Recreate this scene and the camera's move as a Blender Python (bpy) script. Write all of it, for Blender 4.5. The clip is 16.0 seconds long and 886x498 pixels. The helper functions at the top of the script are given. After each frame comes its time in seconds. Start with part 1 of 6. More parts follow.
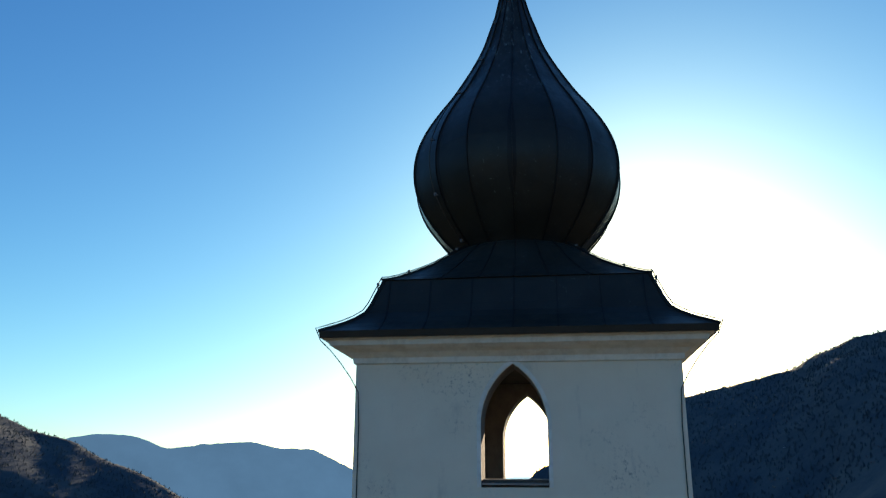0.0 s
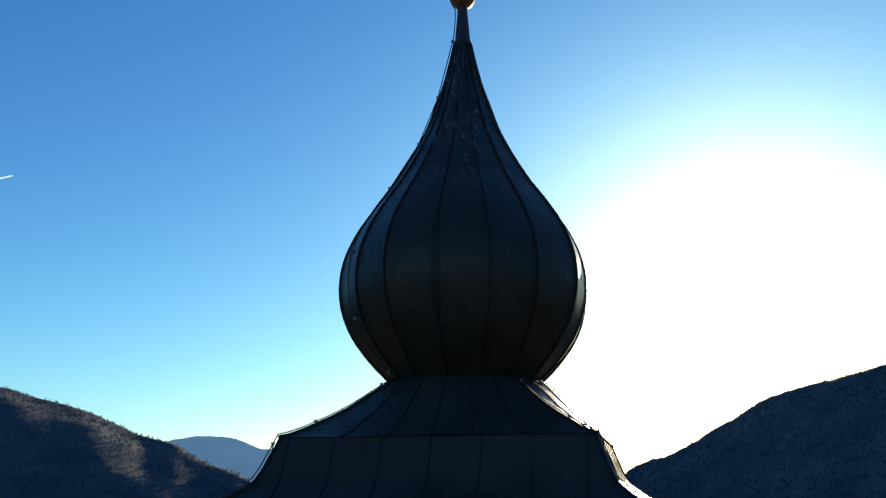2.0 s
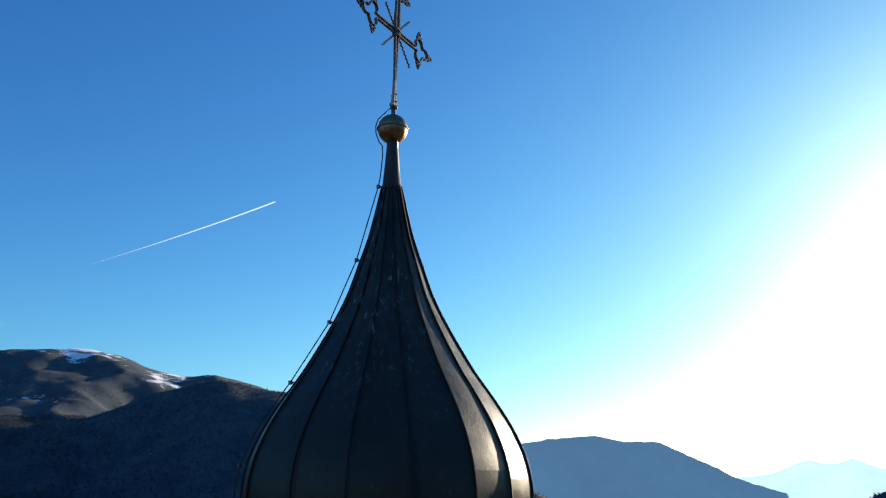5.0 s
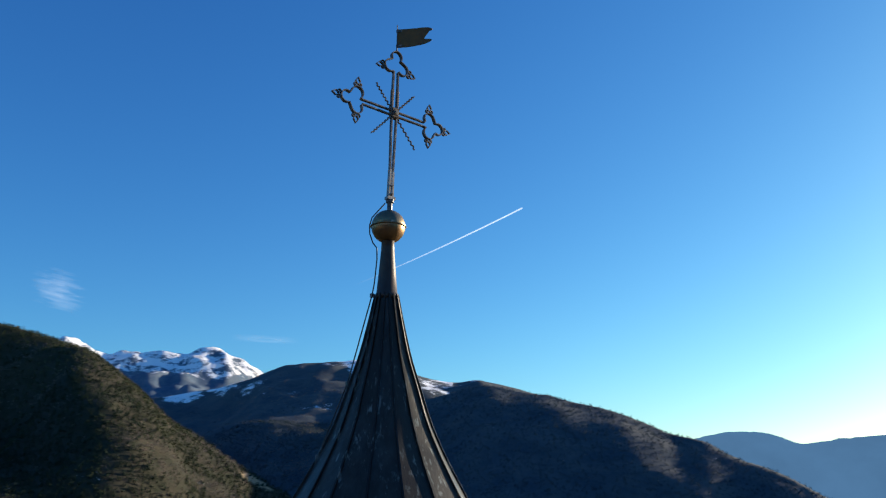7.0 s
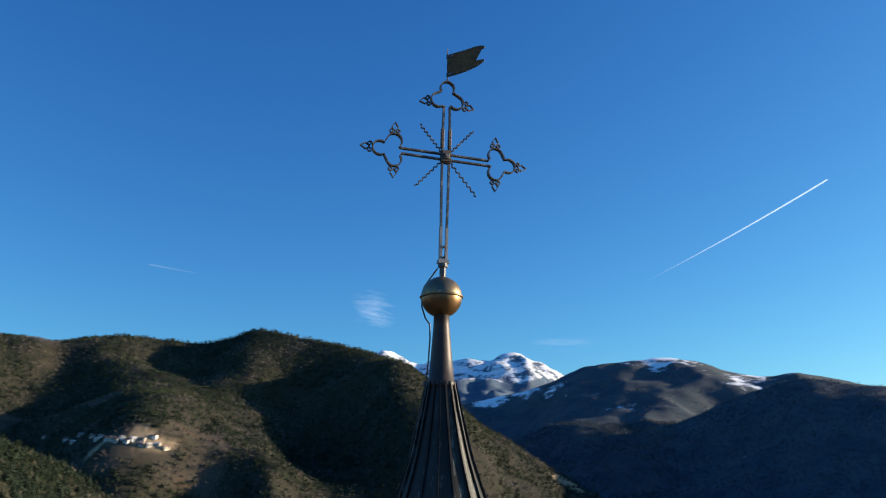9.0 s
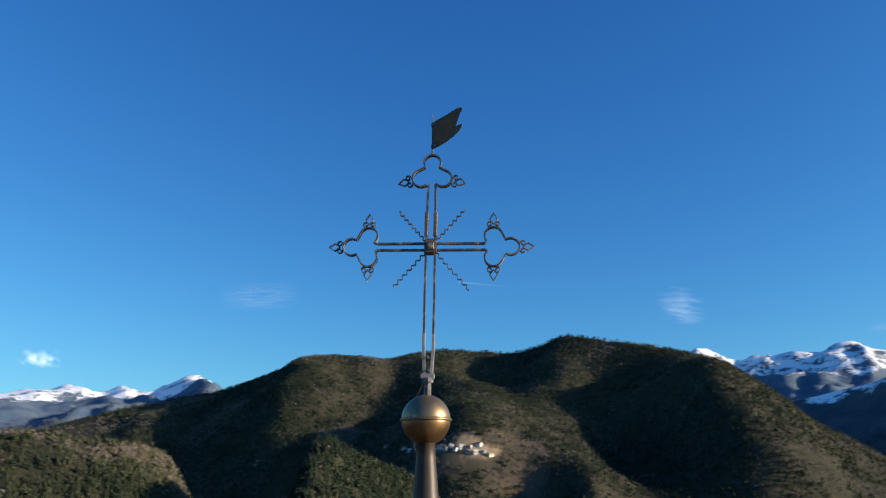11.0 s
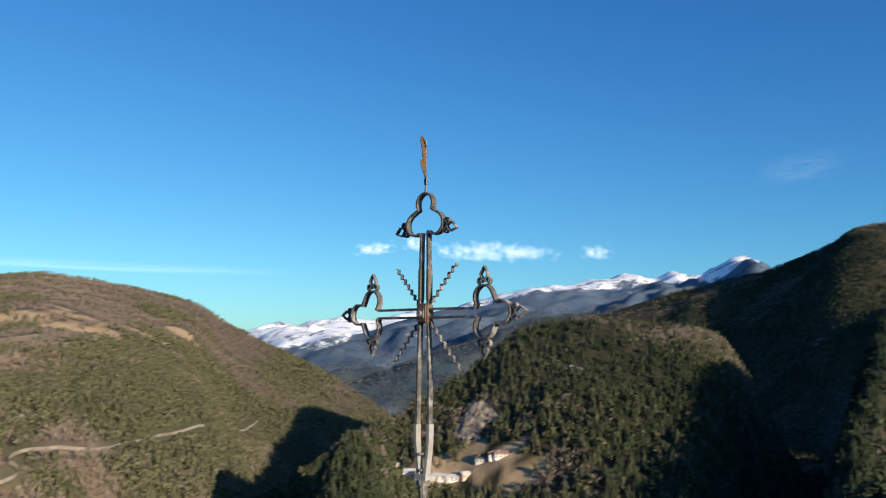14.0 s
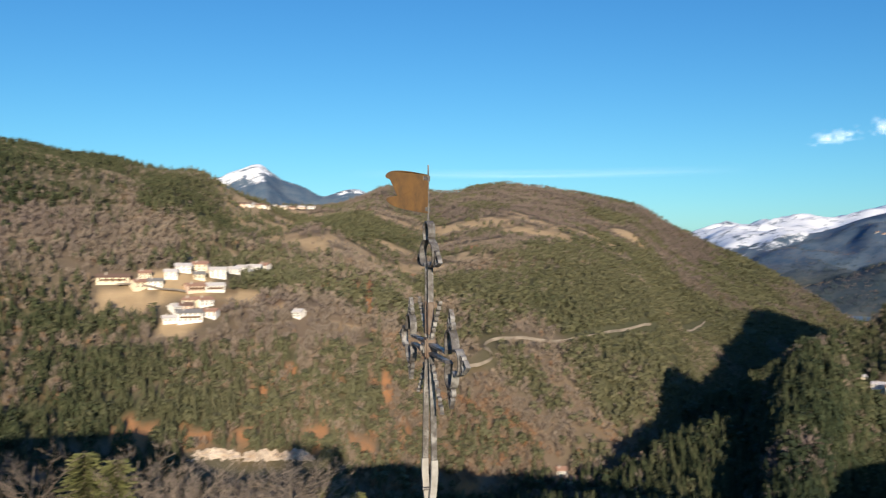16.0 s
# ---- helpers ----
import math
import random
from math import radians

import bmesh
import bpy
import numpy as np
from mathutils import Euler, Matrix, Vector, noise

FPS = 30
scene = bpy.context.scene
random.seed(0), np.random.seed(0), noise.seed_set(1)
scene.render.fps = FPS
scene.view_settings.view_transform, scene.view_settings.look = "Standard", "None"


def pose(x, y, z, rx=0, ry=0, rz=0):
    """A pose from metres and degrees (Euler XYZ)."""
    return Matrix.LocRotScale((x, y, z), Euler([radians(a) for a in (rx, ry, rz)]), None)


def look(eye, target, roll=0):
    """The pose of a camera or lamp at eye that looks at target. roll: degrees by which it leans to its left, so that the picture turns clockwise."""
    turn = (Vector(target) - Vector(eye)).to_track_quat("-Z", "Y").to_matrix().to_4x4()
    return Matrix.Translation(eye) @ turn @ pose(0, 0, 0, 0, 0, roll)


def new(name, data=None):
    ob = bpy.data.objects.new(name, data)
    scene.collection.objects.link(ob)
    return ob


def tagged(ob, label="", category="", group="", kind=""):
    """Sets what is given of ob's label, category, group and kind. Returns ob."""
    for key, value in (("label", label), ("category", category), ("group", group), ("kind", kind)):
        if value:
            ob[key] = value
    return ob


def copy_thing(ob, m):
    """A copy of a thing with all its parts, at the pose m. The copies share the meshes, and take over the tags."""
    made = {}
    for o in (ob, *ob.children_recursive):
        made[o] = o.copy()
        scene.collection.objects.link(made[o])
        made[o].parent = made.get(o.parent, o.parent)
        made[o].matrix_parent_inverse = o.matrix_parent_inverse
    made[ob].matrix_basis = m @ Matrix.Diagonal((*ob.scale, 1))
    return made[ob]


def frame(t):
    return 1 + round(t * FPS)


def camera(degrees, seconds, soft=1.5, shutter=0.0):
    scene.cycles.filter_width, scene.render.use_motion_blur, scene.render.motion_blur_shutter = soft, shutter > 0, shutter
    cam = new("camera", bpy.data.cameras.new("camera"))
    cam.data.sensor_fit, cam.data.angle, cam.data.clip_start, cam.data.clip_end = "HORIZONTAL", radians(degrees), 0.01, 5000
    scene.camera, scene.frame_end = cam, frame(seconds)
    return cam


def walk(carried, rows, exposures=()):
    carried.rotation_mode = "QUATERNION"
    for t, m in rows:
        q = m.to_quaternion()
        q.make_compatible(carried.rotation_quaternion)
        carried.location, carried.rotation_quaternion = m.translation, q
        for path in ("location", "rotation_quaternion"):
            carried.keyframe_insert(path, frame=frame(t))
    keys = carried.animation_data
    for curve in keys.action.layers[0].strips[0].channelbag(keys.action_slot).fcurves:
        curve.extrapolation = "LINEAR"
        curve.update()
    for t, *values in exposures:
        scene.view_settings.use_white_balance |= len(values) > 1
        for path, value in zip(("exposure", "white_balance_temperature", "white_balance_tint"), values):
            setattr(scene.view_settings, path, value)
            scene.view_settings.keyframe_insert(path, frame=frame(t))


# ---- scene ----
# The camera: a drone that climbs round the bell tower. The tower's axis is x = y = 0.
LENS = 58.85
ROWS = [
    (0.00, 0.493, -13.276, 18.048, 7.83, 16.46, 0.27),
    (0.50, 0.905, -12.887, 18.662, 9.42, 16.33, 0.36),
    (0.70, 1.147, -12.650, 18.909, 10.12, 16.38, 0.24),
    (1.00, 1.408, -12.327, 19.277, 10.73, 16.38, 0.18),
    (1.50, 1.979, -11.846, 19.869, 12.34, 16.35, 0.10),
    (2.00, 2.512, -11.364, 20.448, 14.10, 16.34, -0.03),
    (2.50, 3.041, -10.879, 21.032, 16.51, 16.10, 0.04),
    (3.00, 3.504, -10.344, 21.513, 18.74, 16.16, 0.21),
    (3.50, 4.073, -9.891, 21.976, 21.37, 16.08, 0.16),
    (4.00, 4.841, -9.449, 22.503, 24.61, 16.02, 0.23),
    (4.20, 5.165, -9.348, 22.696, 25.93, 16.00, 0.09),
    (6.30, 7.506, -6.769, 24.701, 43.54, 15.94, 0.33),
    (6.50, 7.684, -6.467, 24.869, 45.53, 16.01, 0.29),
    (7.00, 8.008, -5.635, 25.236, 50.69, 15.98, 0.15),
    (7.50, 8.273, -4.856, 25.568, 56.11, 15.99, 0.16),
    (8.00, 8.252, -4.045, 25.905, 61.51, 15.99, 0.17),
    (8.50, 8.120, -3.263, 26.195, 67.02, 16.07, 0.26),
    (9.00, 7.888, -2.513, 26.498, 72.22, 16.00, 0.09),
    (11.30, 7.022, 1.183, 28.020, 98.00, 16.19, -0.15),
    (11.50, 6.874, 1.470, 28.148, 100.30, 16.06, -0.13),
    (12.00, 6.467, 2.163, 28.450, 106.08, 15.16, -0.10),
    (12.50, 6.024, 2.776, 28.748, 111.71, 13.40, -0.20),
    (13.00, 5.512, 3.367, 29.053, 118.21, 11.48, -0.15),
    (13.50, 4.986, 3.855, 29.351, 125.59, 9.58, -0.10),
    (13.70, 4.757, 4.033, 29.460, 128.74, 8.90, -0.09),
    (14.00, 4.372, 4.297, 29.615, 132.99, 7.88, -0.07),
    (14.50, 3.620, 4.787, 29.873, 140.65, 6.09, -0.04),
    (15.00, 2.872, 5.240, 30.145, 148.52, 4.22, 0.05),
    (15.20, 2.588, 5.352, 30.243, 151.57, 3.63, -0.09),
    (15.50, 2.147, 5.563, 30.388, 156.65, 2.44, 0.16),
    (16.00, 1.478, 5.759, 30.624, 164.62, 0.68, -0.01),
]
EXPOSURES = [(0.0, 0.80, 7650, 10), (2.0, 0.77, 7300, 10), (4.0, 0.76, 6950, 10), (8.0, 0.74, 6750, 10), (11.5, 0.69, 6700, 10), (13.5, 0.58, 6700, 10),
             (14.5, 0.53, 6700, 10), (16.0, 0.50, 6700, 10)]
cam = camera(LENS, 16.0, soft=1.15, shutter=0.42)
walk(cam, [(t, pose(x, y, z, 90 + pitch, 0, yaw) @ pose(0, 0, 0, 0, 0, roll))
           for t, x, y, z, yaw, pitch, roll in ROWS], EXPOSURES)

# ---- light ----
SUN_TURN, SUN_HIGH = -7.6, 12.8          # degrees left of +y, degrees above the horizon
world = bpy.data.worlds.new("sky")
scene.world = world
world.use_nodes = True
wn, wl = world.node_tree.nodes, world.node_tree.links
sky = wn.new("ShaderNodeTexSky")
sky.sky_type = "NISHITA"
sky.sun_disc = False
sky.sun_elevation = radians(SUN_HIGH)
sky.sun_rotation = radians(-SUN_TURN)
sky.altitude = 700
sky.air_density, sky.dust_density, sky.ozone_density = 1.0, 1.0, 1.6
# a deep, clear winter sky: dense blue overhead, paling to white round the sun
split, merge = wn.new("ShaderNodeSeparateColor"), wn.new("ShaderNodeCombineColor")
wl.new(sky.outputs["Color"], split.inputs[0])
for channel, power, gain in (("Red", 1.45, 0.140), ("Green", 1.14, 0.434), ("Blue", 0.84, 0.98)):
    lift, scale = wn.new("ShaderNodeMath"), wn.new("ShaderNodeMath")
    lift.operation, scale.operation = "POWER", "MULTIPLY"
    lift.inputs[1].default_value, scale.inputs[1].default_value = power, gain
    wl.new(split.outputs[channel], lift.inputs[0])
    wl.new(lift.outputs[0], scale.inputs[0])
    wl.new(scale.outputs[0], merge.inputs[channel])
wl.new(merge.outputs["Color"], wn["Background"].inputs["Color"])
wn["Background"].inputs["Strength"].default_value = 0.15
sun_way = Vector((-math.sin(radians(SUN_TURN)) * math.cos(radians(SUN_HIGH)),
                  math.cos(radians(SUN_TURN)) * math.cos(radians(SUN_HIGH)), math.sin(radians(SUN_HIGH))))
sun = new("sun", bpy.data.lights.new("sun", "SUN"))
sun.data.energy, sun.data.angle, sun.data.color = 5.0, radians(0.53), (1.0, 0.86, 0.68)
sun.matrix_world = look(sun_way * 100, (0, 0, 0))


# ---- helpers of this scene ----
def link_mesh(name, bm, material, parent=None, smooth=False):
    me = bpy.data.meshes.new(name)
    bmesh.ops.recalc_face_normals(bm, faces=bm.faces)
    bm.to_mesh(me)
    bm.free()
    if smooth:
        me.shade_smooth()
    me.materials.append(material)
    ob = new(name, me)
    ob.parent = parent
    return ob


def part(name, bm, material, parent, label="", smooth=False):
    ob = link_mesh(name, bm, material, parent, smooth)
    if label:
        ob["label"] = label
    return ob


def thing(name, label, category, x=0, y=0, z=0, turn=0, group=""):
    ob = new(name)
    ob.matrix_basis = pose(x, y, z, 0, 0, turn)
    return tagged(ob, label, category, group)


def add_box(bm, x0, x1, y0, y1, z0, z1):
    v = [bm.verts.new((x, y, z)) for z in (z0, z1) for y in (y0, y1) for x in (x0, x1)]
    for q in ((0, 2, 3, 1), (4, 5, 7, 6), (0, 1, 5, 4), (2, 6, 7, 3), (0, 4, 6, 2), (1, 3, 7, 5)):
        bm.faces.new([v[i] for i in q])
    return v


def add_tube(bm, points, radius, sides=6, closed=False):
    """A round rod along points; radius may be a number or one for each point."""
    pts = [Vector(p) for p in points]
    n = len(pts)
    rads = radius if isinstance(radius, (list, tuple)) else [radius] * n
    rings, up = [], None
    for i, p in enumerate(pts):
        a = pts[i - 1] if i or closed else p
        b = pts[(i + 1) % n] if i < n - 1 or closed else p
        d = (b - a).normalized()
        if up is None:
            up = d.orthogonal()
        up = (up - d * up.dot(d)).normalized()
        side = d.cross(up)
        rings.append([bm.verts.new(p + (up * math.cos(k * math.tau / sides) + side * math.sin(k * math.tau / sides)) * rads[i])
                      for k in range(sides)])
    for i in range(n if closed else n - 1):
        r, s = rings[i], rings[(i + 1) % n]
        for k in range(sides):
            bm.faces.new((r[k], r[(k + 1) % sides], s[(k + 1) % sides], s[k]))
    if not closed:
        bm.faces.new(rings[0][::-1])
        bm.faces.new(rings[-1])


def add_strap(bm, points, wide, thick, axis=(1, 0, 0), closed=False):
    """A flat iron strap bent along points: thick in the bend's plane, wide along axis."""
    pts = [Vector(p) for p in points]
    n, ax = len(pts), Vector(axis)
    rings = []
    for i, p in enumerate(pts):
        a = pts[i - 1] if i or closed else p
        b = pts[(i + 1) % n] if i < n - 1 or closed else p
        nrm = (b - a).normalized().cross(ax) * thick / 2
        w = ax * wide / 2
        rings.append([bm.verts.new(q) for q in (p + nrm + w, p + nrm - w, p - nrm - w, p - nrm + w)])
    for i in range(n if closed else n - 1):
        r, s = rings[i], rings[(i + 1) % n]
        for k in range(4):
            bm.faces.new((r[k], r[(k + 1) % 4], s[(k + 1) % 4], s[k]))
    if not closed:
        bm.faces.new(rings[0][::-1])
        bm.faces.new(rings[-1])


def add_lathe(bm, profile, sides=32, cap=True):
    rings = [[bm.verts.new((r * math.cos(k * math.tau / sides), r * math.sin(k * math.tau / sides), z)) for k in range(sides)]
             for z, r in profile]
    for a, b in zip(rings, rings[1:]):
        for k in range(sides):
            bm.faces.new((a[k], a[(k + 1) % sides], b[(k + 1) % sides], b[k]))
    if cap:
        bm.faces.new(rings[0][::-1])
        bm.faces.new(rings[-1])


def curve_through(knots, steps):
    """Smooth values through (z, r) knots, evenly in the knots' own parameter."""
    z = np.array([k[0] for k in knots], float)
    r = np.array([k[1] for k in knots], float)
    s = np.concatenate(([0], np.cumsum(np.hypot(np.diff(z), np.diff(r)))))
    mz, mr = np.gradient(z, s), np.gradient(r, s)
    out = []
    for u in np.linspace(0, s[-1], steps):
        i = min(int(np.searchsorted(s, u, "right")) - 1, len(s) - 2)
        h = s[i + 1] - s[i]
        t = (u - s[i]) / h
        a, b, c, d = 2 * t**3 - 3 * t**2 + 1, t**3 - 2 * t**2 + t, -2 * t**3 + 3 * t**2, t**3 - t**2
        out.append((a * z[i] + b * h * mz[i] + c * z[i + 1] + d * h * mz[i + 1],
                    a * r[i] + b * h * mr[i] + c * r[i + 1] + d * h * mr[i + 1]))
    return out


# ---- materials ----
class Paint:
    """A small builder for node materials."""

    def __init__(self, name, rough=0.8, metal=0.0, spec=0.5):
        self.mat = bpy.data.materials.new(name)
        self.mat.use_nodes = True
        self.n, self.l = self.mat.node_tree.nodes, self.mat.node_tree.links
        self.b = self.n["Principled BSDF"]
        self.b.inputs["Roughness"].default_value = rough
        self.b.inputs["Metallic"].default_value = metal
        self.b.inputs["Specular IOR Level"].default_value = spec
        self.where = self.n.new("ShaderNodeTexCoord").outputs["Object"]

    def noise(self, scale, detail=5, rough=0.6, stretch=(1, 1, 1), where=None):
        m = self.n.new("ShaderNodeMapping")
        m.inputs["Scale"].default_value = stretch
        self.l.new(where or self.where, m.inputs["Vector"])
        t = self.n.new("ShaderNodeTexNoise")
        t.inputs["Scale"].default_value, t.inputs["Detail"].default_value, t.inputs["Roughness"].default_value = scale, detail, rough
        self.l.new(m.outputs[0], t.inputs["Vector"])
        return t.outputs["Fac"]

    def ramp(self, fac, stops):
        r = self.n.new("ShaderNodeValToRGB")
        while len(r.color_ramp.elements) < len(stops):
            r.color_ramp.elements.new(0.5)
        for e, (p, c) in zip(r.color_ramp.elements, stops):
            e.position, e.color = p, (*c, 1) if isinstance(c, tuple) else (c, c, c, 1)
        self.l.new(fac, r.inputs["Fac"])
        return r.outputs["Color"]

    def mix(self, fac, a, b, mode="MIX"):
        m = self.n.new("ShaderNodeMix")
        m.data_type, m.blend_type = "RGBA", mode
        for sock, val in ((m.inputs["Factor"], fac), (m.inputs["A"], a), (m.inputs["B"], b)):
            if isinstance(val, (int, float)):
                sock.default_value = val
            elif isinstance(val, tuple):
                sock.default_value = (*val, 1)
            else:
                self.l.new(val, sock)
        return m.outputs["Result"]

    def math(self, op, a, b=0.0):
        m = self.n.new("ShaderNodeMath")
        m.operation = op
        for sock, val in zip(m.inputs, (a, b)):
            if isinstance(val, (int, float)):
                sock.default_value = val
            else:
                self.l.new(val, sock)
        return m.outputs[0]

    def attribute(self, name):
        a = self.n.new("ShaderNodeAttribute")
        a.attribute_name = name
        return a.outputs["Fac"]

    def colour(self, c):
        if isinstance(c, tuple):
            self.b.inputs["Base Color"].default_value = (*c, 1)
        else:
            self.l.new(c, self.b.inputs["Base Color"])
        return self

    def rough(self, sock):
        self.l.new(sock, self.b.inputs["Roughness"])
        return self

    def bump(self, height, strength=0.3, distance=0.02):
        b = self.n.new("ShaderNodeBump")
        b.inputs["Strength"].default_value, b.inputs["Distance"].default_value = strength, distance
        self.l.new(height, b.inputs["Height"])
        self.l.new(b.outputs[0], self.b.inputs["Normal"])
        return self


def plaster_paint():
    p = Paint("weathered_plaster", 0.9)
    fine, big, drip = p.noise(60, 4), p.noise(1.3, 6), p.noise(2.2, 6, 0.65, (1, 1, 0.35))
    base = p.mix(p.ramp(big, [(0.3, 0.0), (0.75, 1.0)]), (0.86, 0.745, 0.595), (0.77, 0.66, 0.52))
    base = p.mix(p.ramp(drip, [(0.58, 0.0), (0.74, 0.45)]), base, (0.36, 0.32, 0.28))
    specks = p.math("MULTIPLY", p.ramp(p.noise(15, 10, 0.82), [(0.53, 0.0), (0.60, 1.0)]), p.ramp(p.noise(0.9, 4, 0.6), [(0.52, 0.0), (0.66, 0.8)]))
    base = p.mix(specks, base, (0.20, 0.175, 0.15))
    return p.colour(base).bump(p.mix(0.5, fine, big), 0.25, 0.01).mat


def trim_paint():
    p = Paint("lime_white_trim", 0.85)
    return p.colour(p.mix(p.ramp(p.noise(5, 7, 0.7), [(0.45, 0.0), (0.75, 1.0)]), (0.82, 0.77, 0.69), (0.6, 0.54, 0.46))).bump(p.noise(50), 0.15, 0.006).mat


def roof_paint(name, dark, light, low=0.30, high=0.52, metal=0.05):
    """Old sheet copper: brown-black, with flecks and runs of grey-green patina down from the top."""
    p = Paint(name, 0.4, metal, 0.22)
    info = p.n.new("ShaderNodeObjectInfo").outputs["Random"]
    cloud = p.noise(1.6, 5)
    base = p.mix(p.ramp(cloud, [(0.3, 0.0), (0.7, 1.0)]), dark, light)
    base = p.mix(p.math("MULTIPLY", info, 0.2), base, light)
    z = p.n.new("ShaderNodeSeparateXYZ")
    p.l.new(p.where, z.inputs[0])
    top = p.ramp(p.math("MULTIPLY", z.outputs["Z"], 1 / 28), [(0.855, 0.0), (0.91, 1.0)])
    runs = p.ramp(p.noise(15, 6, 0.65, (1, 1, 0.10)), [(0.54, 0.0), (0.62, 0.85)])
    broken = p.ramp(p.noise(4.5, 7, 0.8, (1, 1, 0.35)), [(0.47, 0.0), (0.60, 1.0)])
    base = p.mix(p.math("MULTIPLY", p.math("MULTIPLY", runs, broken), top), base, (0.20, 0.24, 0.225))
    dull = p.math("MULTIPLY", p.ramp(info, [(0.45, 0.0), (0.6, 1.0)]), p.ramp(p.noise(6, 6, 0.7, (1, 1, 0.25)), [(0.42, 0.0), (0.66, 0.45)]))
    base = p.mix(p.math("MULTIPLY", dull, top), base, (0.070, 0.080, 0.078))
    spots = p.math("MULTIPLY", p.ramp(p.noise(26, 3, 0.5), [(0.68, 0.0), (0.72, 0.6)]), p.ramp(cloud, [(0.45, 0.0), (0.6, 1.0)]))
    base = p.mix(spots, base, (0.14, 0.16, 0.15))
    p.colour(base)
    p.rough(p.ramp(p.noise(4, 6), [(0.3, low), (0.75, high)]))
    return p.bump(p.mix(0.6, p.noise(2.4, 3), p.noise(40, 3)), 0.22, 0.02).mat


def iron_paint():
    """Forged iron: nearly black, worn to bare grey in patches, rusting in spots."""
    p = Paint("wrought_iron", 0.5, 0.0, 0.4)
    spots = p.noise(24, 6, 0.75)
    base = p.mix(p.ramp(spots, [(0.40, 0.0), (0.62, 1.0)]), (0.115, 0.111, 0.108), (0.050, 0.042, 0.038))
    base = p.mix(p.ramp(p.noise(8, 6, 0.7), [(0.48, 0.0), (0.62, 0.75)]), base, (0.33, 0.325, 0.315))
    base = p.mix(p.ramp(p.noise(11, 5, 0.7), [(0.62, 0.0), (0.70, 0.75)]), base, (0.13, 0.07, 0.042))
    return p.colour(base).rough(p.ramp(spots, [(0.3, 0.34), (0.7, 0.65)])).bump(spots, 0.5, 0.005).mat


def plain_paint(name, a, b, scale=6, rough=0.6, metal=0.0, bump=0.2, dist=0.01):
    p = Paint(name, rough, metal)
    n = p.noise(scale, 6, 0.65)
    return p.colour(p.mix(p.ramp(n, [(0.35, 0.0), (0.68, 1.0)]), a, b)).bump(n, bump, dist).mat


def verdigris_paint():
    p = Paint("dull_gilded_copper_with_verdigris", 0.42, 0.85)
    tone = p.noise(4, 6, 0.65)
    base = p.mix(p.ramp(tone, [(0.35, 0.0), (0.68, 1.0)]), (0.33, 0.22, 0.11), (0.19, 0.175, 0.125))
    crust = p.ramp(p.noise(4.2, 6, 0.6), [(0.60, 0.0), (0.64, 0.8)])
    base = p.mix(crust, base, (0.50, 0.47, 0.36))
    p.l.new(p.ramp(crust, [(0.0, 0.85), (1.0, 0.0)]), p.b.inputs["Metallic"])
    return p.colour(base).bump(tone, 0.25, 0.006).mat


PLASTER, TRIM = plaster_paint(), trim_paint()
COPPER = roof_paint("aged_copper", (0.022, 0.0205, 0.0165), (0.039, 0.0355, 0.029))
STEM = plain_paint("dark_brown_copper_stem", (0.035, 0.024, 0.018), (0.06, 0.042, 0.032), 9, 0.5, 0.2)
SEAM = roof_paint("aged_copper_seam", (0.014, 0.012, 0.0105), (0.026, 0.0225, 0.02), 0.4, 0.55)
IRON = iron_paint()
WIRE = plain_paint("conductor_wire", (0.06, 0.055, 0.05), (0.12, 0.10, 0.08), 20, 0.5, 0.8)
BRASS = plain_paint("dull_gilded_copper", (0.40, 0.235, 0.112), (0.20, 0.132, 0.078), 4, 0.40, 0.9, 0.25, 0.006)
VERDI = verdigris_paint()
ZINC = plain_paint("grey_worn_clamp_metal", (0.36, 0.355, 0.34), (0.22, 0.205, 0.185), 9, 0.5, 0.1)
RUSTED = plain_paint("rusted_iron", (0.095, 0.055, 0.036), (0.17, 0.14, 0.115), 12, 0.7, 0, 0.4, 0.004)
RUST = plain_paint("rusty_sheet_iron", (0.23, 0.125, 0.045), (0.12, 0.075, 0.04), 9, 0.75, 0.35, 0.4, 0.006)
BARE = plain_paint("unpainted_grey_brown_mortar", (0.38, 0.345, 0.31), (0.28, 0.255, 0.23), 7, 0.95, 0, 0.5, 0.01)
SHEET = plain_paint("pale_sheet_metal", (0.50, 0.49, 0.48), (0.36, 0.35, 0.34), 5, 0.45, 0.6)
DARK = plain_paint("dark_timber", (0.05, 0.04, 0.03), (0.09, 0.07, 0.055), 8, 0.8)

# ---- the land ----
def table(seed, size=256):
    return np.random.RandomState(seed).rand(size, size)


TABLES = [table(s) for s in range(6)]


def value_noise(x, y, k=0):
    t = TABLES[k]
    xi, yi = np.floor(x).astype(int), np.floor(y).astype(int)
    fx, fy = x - xi, y - yi
    fx, fy = fx * fx * (3 - 2 * fx), fy * fy * (3 - 2 * fy)
    a, b = t[xi % 256, yi % 256], t[(xi + 1) % 256, yi % 256]
    c, d = t[xi % 256, (yi + 1) % 256], t[(xi + 1) % 256, (yi + 1) % 256]
    return (a + (b - a) * fx) * (1 - fy) + (c + (d - c) * fx) * fy - 0.5


def fbm(x, y, size, octaves=4, k=0):
    out, amp = 0.0, 1.0
    for i in range(octaves):
        out = out + amp * value_noise(x / size + 17.3 * i, y / size - 9.1 * i, (k + i) % 6)
        size, amp = size / 2.03, amp * 0.52
    return out


EYE = 27.0
